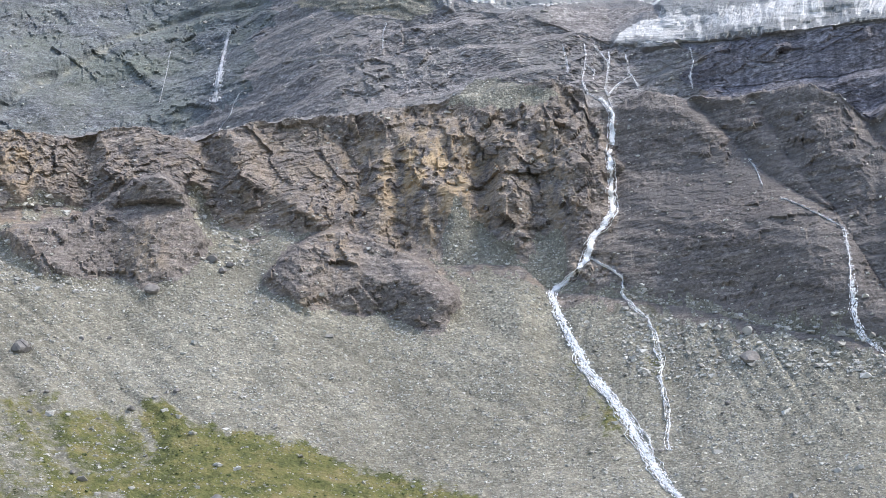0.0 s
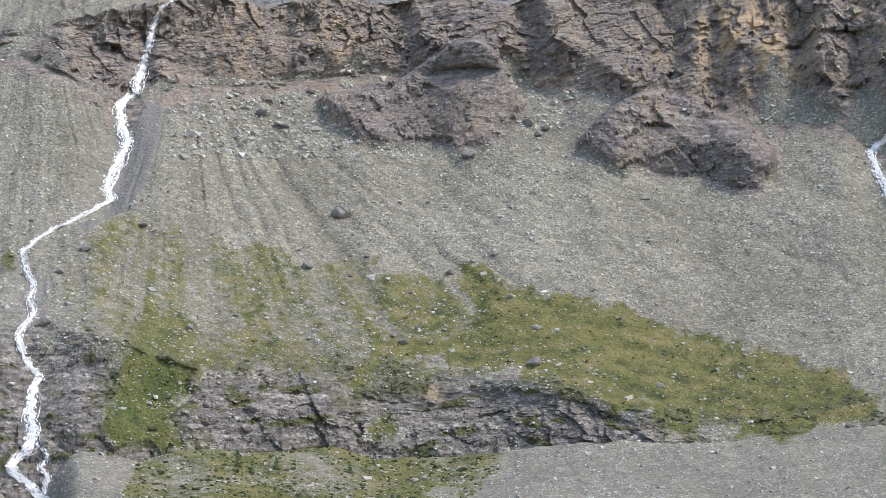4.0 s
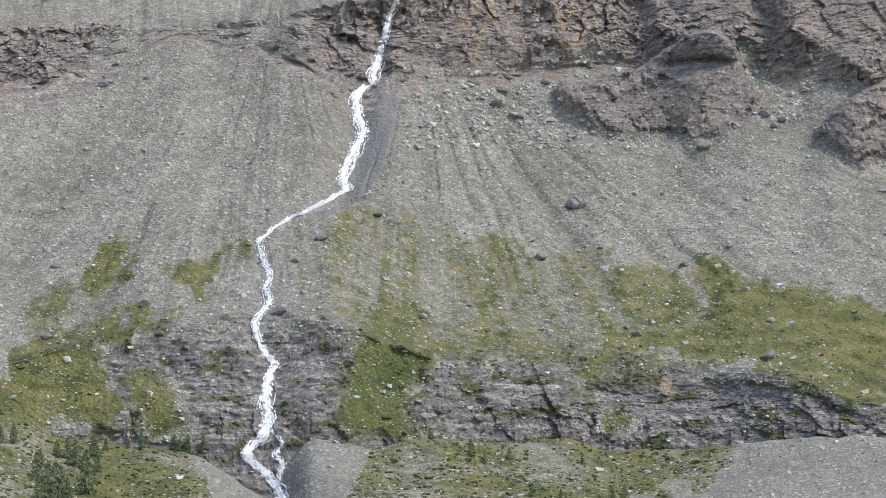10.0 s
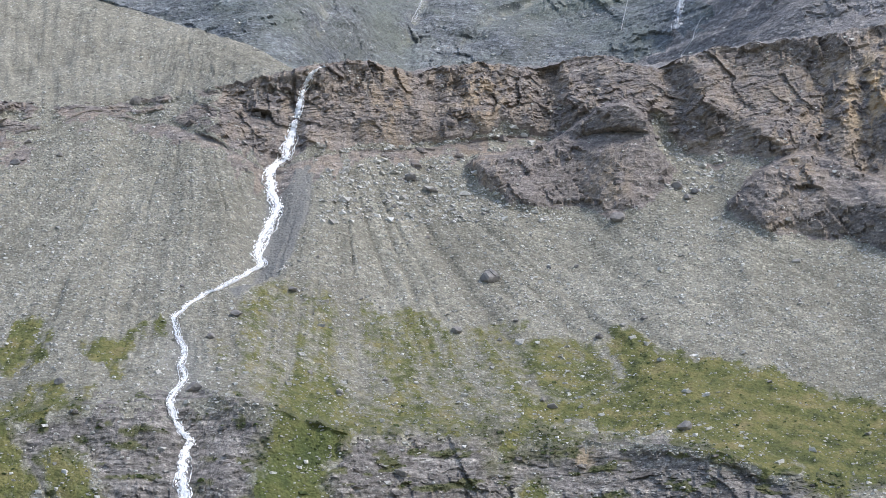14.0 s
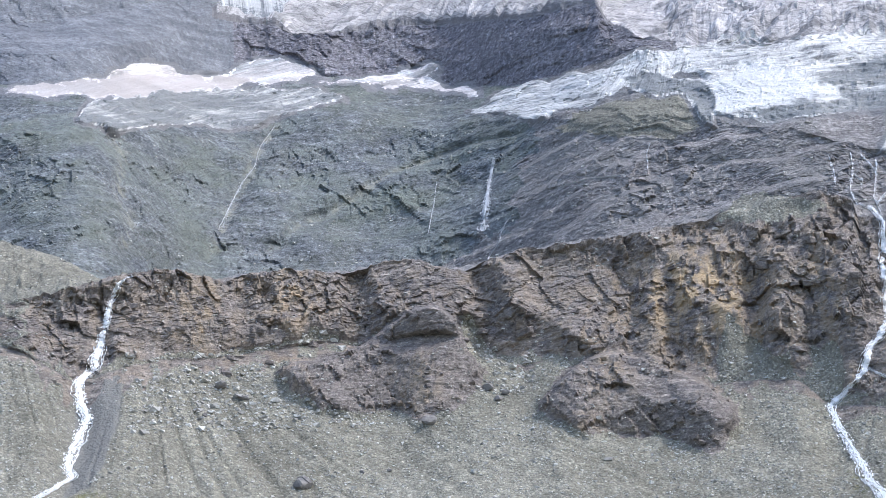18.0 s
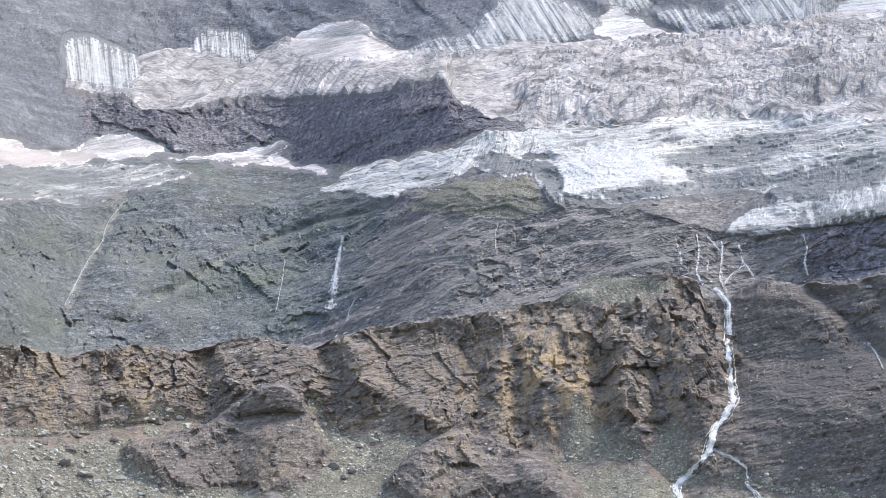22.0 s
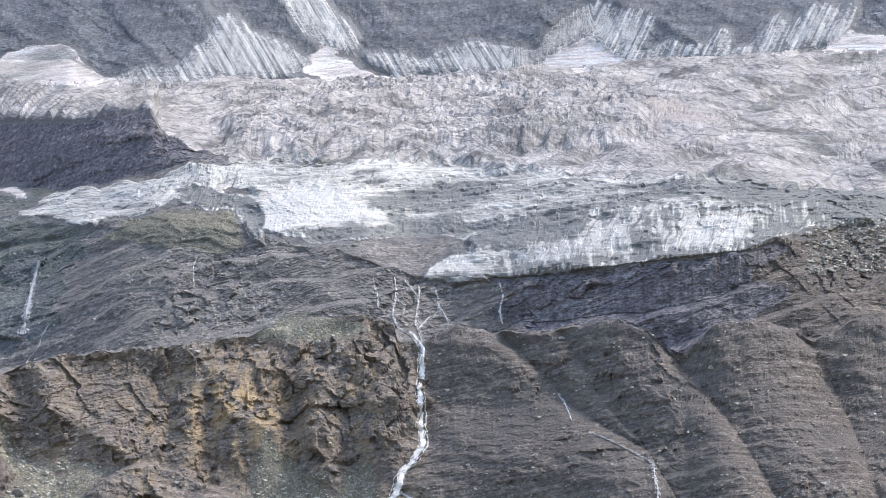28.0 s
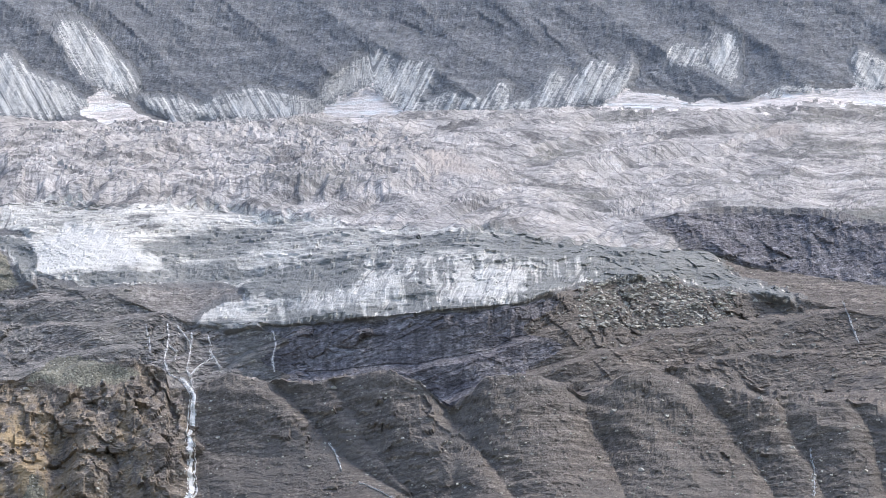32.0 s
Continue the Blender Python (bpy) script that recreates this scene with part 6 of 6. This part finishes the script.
    return tagged(ob, label, "waterfall" if name[0] == "f" else "stream", group, "structure")


strands("stream_a", "white torrent falling from the cliff and down the scree", [2.0, 3.6, 5.5, 6.5, 5, 3, 2.6, 3, 3.4, 3.4, 5, 5, 4.4, 4.4], 8, 1.2, 11)
strands("stream_a2", "side branch of the torrent over the moraine", [2, 3, 3, 2], 2, 1.0, 12)
strands("stream_b", "tall white waterfall down the dark cliff onto scree", [2.2, 3, 3.6, 3.8, 3.8, 4, 5.5, 5.5, 5.5, 5, 4.5, 4, 4, 4], 8, 1.6, 13)
strands("stream_b2", "thin side branch of the tall waterfall", [1.5, 2, 2.2, 2.8, 2.2, 2], 3, 1.3, 14)
strands("stream_b3", "parallel strand of the stream on the scree", [1.5, 2.5, 2, 1.5], 2, 1.0, 15)
for i, n in enumerate(("fan_a", "fan_b", "fan_c", "fan_d", "fan_e", "fan_i", "fan_j")):
    strands(n, "white strand of the fan of falls below the ice", [0.8, 1.7, 1.9, 1.6], 3, 0.9, 50 + i)
strands("fan_f", "thin white trickle over the dark step", [1.5, 2, 1.5], 1, 1.0, 26)
strands("fall_c", "pale veil waterfall down the blue-grey slabs", [2.0, 3.5, 5, 6], 9, 0.5, 30)
strands("fall_c2", "thin trickle beside the veil waterfall", [2, 2.5, 1.5], 1, 1.0, 31)
strands("fall_d", "long thin cascade down the slabs", [1.2, 2.4, 3, 3], 3, 1.2, 32)
strands("fall_e", "narrow waterfall at the end of a rock gully", [1, 1.2, 2.5, 3.5, 4, 3], 2, 0.8, 33)
strands("fall_f", "small white trickle between the whale-backed rocks", [1.2, 2, 1], 1, 1.0, 34)
strands("fall_g", "small fall from a ledge below the ice", [1.2, 2.2, 2.5], 1, 1.0, 35)
strands("fall_h", "thin fall down a dark gully", [1.5, 2.2, 2.5], 1, 1.0, 36)
strands("fall_j", "thin cascade at the edge of the green slabs", [1.0, 1.8, 1.6, 1.2], 2, 1.0, 38)
strands("fall_k", "wet trickle gleaming along a dark bed", [0.6, 1.0, 0.8], 1, 1.0, 39)
strands("fall_l", "thin trickle down the blue-grey slabs", [0.8, 1.2, 1.0], 1, 1.0, 40)
strands("fall_i", "short trickle over a dark ledge", [1.2, 1.6, 1.2], 1, 1.0, 37)

# ---- loose stones ----
RING = [(math.cos(radians(k)), math.sin(radians(k))) for k in (0, 120, 240, 60, 180, 300)]
STEP_UP = np.array([(0.85 * x, 0.85 * y, 0.6) if k < 3 else (x, y, -0.6) for k, (x, y) in enumerate(RING)], np.float32)
OCTA = np.array([(0, 1, 2), (5, 4, 3), (0, 3, 1), (3, 4, 1), (1, 4, 2), (4, 5, 2), (2, 5, 0), (5, 3, 0)])


def spread(n, weight, seed):
    """Random places on the fine part of the grid, by weight; rows and columns with an offset inside the cell."""
    r = np.random.RandomState(seed)
    w = weight[:-1, :NF - 1].ravel().astype(np.float64)
    c = np.searchsorted(np.cumsum(w), r.rand(n) * w.sum())
    i, j = np.unravel_index(np.minimum(c, len(w) - 1), (NR - 1, NF - 1))
    u, v = r.rand(n, 1), r.rand(n, 1)
    return (P[i, j] * (1 - u) + P[i + 1, j] * u) * (1 - v) + (P[i, j + 1] * (1 - u) + P[i + 1, j + 1] * u) * v, r


def scatter(name, label, category, mat, where, size, flat, seed, shape=STEP_UP, tris=OCTA):
    n = len(where)
    r = np.random.RandomState(seed)
    yaw = r.rand(n) * 6.283
    c, s = np.cos(yaw), np.sin(yaw)
    v = shape[None] * (0.75 + 0.5 * r.rand(n, len(shape), 3))
    v = v * np.stack([size * (0.7 + 0.6 * r.rand(n)), size * (0.7 + 0.6 * r.rand(n)), size * flat * (0.7 + 0.6 * r.rand(n))], -1)[:, None]
    x = v[..., 0] * c[:, None] - v[..., 1] * s[:, None]
    y = v[..., 0] * s[:, None] + v[..., 1] * c[:, None]
    co = np.stack([x, y, v[..., 2]], -1) + where[:, None]
    faces = (tris[None] + (np.arange(n) * len(shape))[:, None, None]).reshape(-1, 3)
    return tagged(link_mesh(name, co.reshape(-1, 3), faces, mat, False), label, category, kind="stuff")


cell = np.gradient(EL2, axis=0)                     # far, foreshortened cells get fewer stones
w_scree = np.where(cover == SCREE, 1.0, 0) + np.where(seg["moraine"] & (cover == VALLEY), 1.0, 0)
w_scree = w_scree * np.clip(cell, 0, 0.05) * (1 - 0.75 * np.clip(turf, 0, 1)) * (1 - 0.85 * np.clip(grit_shade, 0, 1)) * (0.4 + 1.2 * np.clip(rib, 0, 1)) * (0.5 + np.clip(0.5 + fbm(X / 45, Y / 45, 0, 2), 0, 1.3))
w_scree = w_scree * np.where((EL > 12.6) & (AZG > 5), 0.15, 1.0)
pts, r = spread(90000, w_scree, 3)
scatter("scree_stones", "angular grey stones strewn over the scree", "stones", M_STONE, pts, np.clip(0.33 * np.exp(r.randn(len(pts)) * 0.5), 0.15, 1.15), 0.6, 4)
w_rub = np.where((cover == SCREE) & ((EL > 10.3) & (AZG > -1.2) & (AZG < 4) | (AZG > 15) & (EL > 8.3) & (EL < 12.0) | (AZG > 5.5) & (AZG < 7.5) & (EL > 10.8)), 1.0, 0) * np.clip(cell, 0, 0.05)
pts, r = spread(3500, w_rub, 5)
scatter("block_rubble", "coarse angular blocks fallen below the cliffs", "stones", M_STONE, pts, np.clip(0.7 * np.exp(r.randn(len(pts)) * 0.5), 0.4, 2.4), 0.6, 6)
w_ledge = np.where((cover == CLIFF) | (cover == OUTCROP) | (cover == LOWER) | (cover == SLAB) | (cover == LEDGE), np.clip(cell, 0, 0.05), 0)
pts, r = spread(9000, w_ledge, 7)
scatter("ledge_debris", "broken rock lying on the ledges of the cliffs", "stones", M_STONE, pts, np.clip(0.4 * np.exp(r.randn(len(pts)) * 0.5), 0.2, 1.6), 0.6, 8)
w_gl = np.where(((cover == SLAB) | (cover == LEDGE)) & (AZG > 23.2) & (AZG < 26.5) & (EL > 14.9), np.clip(cell, 0, 0.05), 0)
pts, r = spread(1500, w_gl, 9)
scatter("wet_blocks", "wet blocks melted out below the ice edge", "stones", M_STONE, pts, np.clip(0.6 * np.exp(r.randn(len(pts)) * 0.45), 0.3, 1.8), 0.6, 10)
w_shrub = np.where((cover == VALLEY) & (EL > 1.6) & (turf > 0.45), 1.0, 0) + np.where((cover == SCREE) & (turf > 0.7), 0.12, 0) + np.where((cover == LOWER) & (turf > 0.5), 0.7, 0)
pts, r = spread(9000, w_shrub * np.clip(cell, 0, 0.05), 11)
scatter("low_shrubs", "low dark juniper and alder scrub in the turf", "shrubs", M_SHRUB, pts + np.array([0, 0, 0.1]), np.clip(0.45 * np.exp(r.randn(len(pts)) * 0.45), 0.2, 1.5), 0.6, 12)


# ---- pieces that can be picked out one by one ----
def angular(seed, mat, name, squash):
    """A broken block of a dozen faces."""
    r = random.Random(seed)
    bm = bmesh.new()
    bmesh.ops.create_cube(bm, size=1.0)
    for v in bm.verts:
        v.co += Vector((r.uniform(-0.24, 0.24), r.uniform(-0.24, 0.24), r.uniform(-0.2, 0.2)))
        v.co.z *= squash
    bmesh.ops.bevel(bm, geom=bm.edges[:], offset=0.06, segments=1, affect="EDGES")
    me = bpy.data.meshes.new(name)
    bm.to_mesh(me)
    bm.free()
    me.materials.append(mat)
    return me


def pieces(name, parent, mat, n, weight, lo, hi, seed, squash=0.7, sink=0.1, lean=0.35, tall=1.0):
    shapes = [angular(seed * 10 + k, mat, name, squash) for k in range(5)]
    where, _ = spread(n, weight, seed)
    r = random.Random(seed)
    for p in where:
        ob = new(name, shapes[r.randrange(5)])
        k = lo * (hi / lo) ** (r.random() ** 1.6)
        turn = Euler((r.uniform(-lean, lean), r.uniform(-lean, lean), r.uniform(0, 6.28))).to_matrix().to_4x4()
        ob.matrix_basis = Matrix.Translation(Vector(p.tolist()) - Vector((0, 0, sink * k))) @ turn @ Matrix.Diagonal((k * r.uniform(0.8, 1.4), k * r.uniform(0.7, 1.1), k * tall * r.uniform(0.7, 1.2), 1))
        ob.parent = parent


cliff_of = {o.name: o for o in scene.objects if o.name in ("main_cliff", "lower_cliff", "glacier", "rock_outcrop_1", "rock_outcrop_2", "whaleback_cliff", "slab_wall")}
near_scree = np.where((cover == SCREE) & (EL < 9.5) & (EL > 4.5) | seg["moraine"] & (EL > 2.2), np.clip(cell, 0, 0.05), 0)
pieces("stone", ground, M_STONE, 300, near_scree, 0.9, 2.6, 41)
pieces("rock_block", cliff_of["main_cliff"], M_CLIFF, 220, np.where((cover == CLIFF) & (AZG < 15), np.clip(cell, 0, 0.05), 0), 1.5, 5.0, 42, 0.6, 0.2)
pieces("rock_block", cliff_of["lower_cliff"], M_LOWER, 160, np.where(cover == LOWER, np.clip(cell, 0, 0.05), 0), 1.2, 3.6, 43, 0.5, 0.2)
pieces("rock_block", cliff_of["rock_outcrop_1"], M_CLIFF, 60, np.where((cover == OUTCROP) & (AZG < 7.1), np.clip(cell, 0, 0.05), 0), 1.2, 3.6, 44, 0.6, 0.2)
pieces("rock_block", cliff_of["rock_outcrop_2"], M_CLIFF, 60, np.where((cover == OUTCROP) & (AZG > 7.1), np.clip(cell, 0, 0.05), 0), 1.2, 3.6, 45, 0.6, 0.2)
serac_w = np.where((cover == ICE) & (AZG > 10.5) & (AZG < 20) & (EL > 17.9) & (EL < 19.2), np.clip(cell, 0, 0.05), 0) * (1 + 6 * ((EL > 18.85) & (AZG < 19)))
pieces("serac", cliff_of["glacier"], M_SERAC, 290, serac_w, 0.9, 2.4, 46, 1.0, 0.1, 0.3, 1.6)


# ---- single boulders ----
def boulder_mesh(seed, mat):
    bm = bmesh.new()
    bmesh.ops.create_icosphere(bm, subdivisions=2, radius=0.5)
    r = random.Random(seed)
    planes = []
    for _ in range(14):
        n = Vector((r.uniform(-1, 1), r.uniform(-1, 1), r.uniform(-0.6, 1))).normalized()
        planes.append((n, r.uniform(0.2, 0.4)))
    for v in bm.verts:
        for n, d in planes:
            k = v.co.dot(n) - d
            if k > 0:
                v.co -= n * k
        v.co += v.co.normalized() * 0.03 * noise.noise(v.co * 7 + Vector((seed, 0, 0)))
        v.co.z *= 0.72
    me = bpy.data.meshes.new("boulder")
    bm.to_mesh(me)
    bm.free()
    me.materials.append(mat)
    return me


def place_boulders(spots, meshes, label, group, seed):
    r = random.Random(seed)
    for i, (az, el, w) in enumerate(spots):
        p = ground_at(az, el)
        ob = new("boulder", meshes[i % len(meshes)])
        w *= math.hypot(p.x, p.y) / 1080 * 1.1
        ob.matrix_basis = Matrix.Translation(p + Vector((0, 0, w * 0.18))) @ Euler((r.uniform(-0.2, 0.2), r.uniform(-0.2, 0.2), r.uniform(0, 6.28))).to_matrix().to_4x4() @ Matrix.Diagonal((w * 1.1, w * r.uniform(0.8, 1.1), w * r.uniform(0.7, 1.0), 1))
        size = "large" if w > 6 else "middling" if w > 3.5 else "small"
        tagged(ob, f"{size} {label}", "boulder", group)


place_boulders(DARK_BOULDERS, [boulder_mesh(i + 1, M_BOULDER) for i in range(6)], "dark angular boulder resting on the scree", "boulders on the scree", 5)
place_boulders(PALE_BOULDERS, [boulder_mesh(i + 21, M_PALE) for i in range(4)], "pale weathered boulder resting on the slope", "pale boulders on the slope", 6)


# ---- larches ----
def part(name, bm, material, parent, label=""):
    me = bpy.data.meshes.new(name)
    bm.to_mesh(me)
    bm.free()
    me.materials.append(material)
    ob = new(name, me)
    ob.parent = parent
    return tagged(ob, label)


def larch(seed):
    """A young larch one metre high: tapered trunk, whorls of drooping boughs set with needle clumps."""
    r = random.Random(seed)
    tree = new("larch_tree")
    bm = bmesh.new()
    rings = []
    for h, rad in ((-0.05, 0.028), (0.15, 0.022), (0.5, 0.014), (0.8, 0.007), (0.97, 0.002)):
        lean = 0.02 * math.sin(h * 4 + seed)
        rings.append([bm.verts.new((rad * math.cos(a) + lean, rad * math.sin(a), h)) for a in [k * math.pi / 3 for k in range(6)]])
    for lo, hi in zip(rings, rings[1:]):
        for k in range(6):
            bm.faces.new((lo[k], lo[(k + 1) % 6], hi[(k + 1) % 6], hi[k]))
    part("trunk", bm, M_BARK, tree)
    bm = bmesh.new()
    for k in range(320):
        h = 0.06 + 0.94 * (k / 320)
        reach = (0.34 + 0.06 * math.sin(h * 17 + seed)) * (1 - h) ** 0.62 + 0.02
        a = r.uniform(0, 6.283)
        rad = reach * r.uniform(0.25, 1.1)
        c = Vector((rad * math.cos(a), rad * math.sin(a), h - 0.25 * rad + r.uniform(-0.02, 0.02)))
        size = r.uniform(0.028, 0.058) * (1.15 - 0.5 * h)
        out = Vector((math.cos(a), math.sin(a), -0.4)).normalized()
        side = out.cross(Vector((0, 0, 1))).normalized()
        tip = [c + out * size * 1.5, c + side * size, c - out * size * 0.7, c - side * size, c + Vector((0, 0, size * 0.8)), c - Vector((0, 0, size * 0.5))]
        v = [bm.verts.new(q + Vector((r.uniform(-1, 1), r.uniform(-1, 1), r.uniform(-1, 1))) * size * 0.3) for q in tip]
        for x, y in ((0, 1), (1, 2), (2, 3), (3, 0)):
            bm.faces.new((v[x], v[y], v[4]))
            bm.faces.new((v[y], v[x], v[5]))
    part("crown", bm, M_NEEDLE, tree)
    return tagged(tree, "young green larch standing on the moraine", "tree", "larches on the moraine")


rt = random.Random(9)
kinds = []
for i, (az, el, h) in enumerate(TREES):
    p = ground_at(az, el)
    m = Matrix.Translation(p) @ Matrix.Rotation(rt.uniform(0, 6.28), 4, "Z") @ Matrix.Diagonal((h * rt.uniform(0.75, 1.0), h * rt.uniform(0.75, 1.0), h * 1.1, 1))
    if i < 4:
        kinds.append(larch(i + 1))
        t = kinds[i]
    else:
        t = kinds[i % 4].copy()
        scene.collection.objects.link(t)
        for c in kinds[i % 4].children:
            d = c.copy()
            scene.collection.objects.link(d)
            d.parent = t
    t.matrix_basis = m
    tagged(t, ("tall" if h > 7 else "small" if h < 4 else "young") + " green larch standing on the stony moraine")
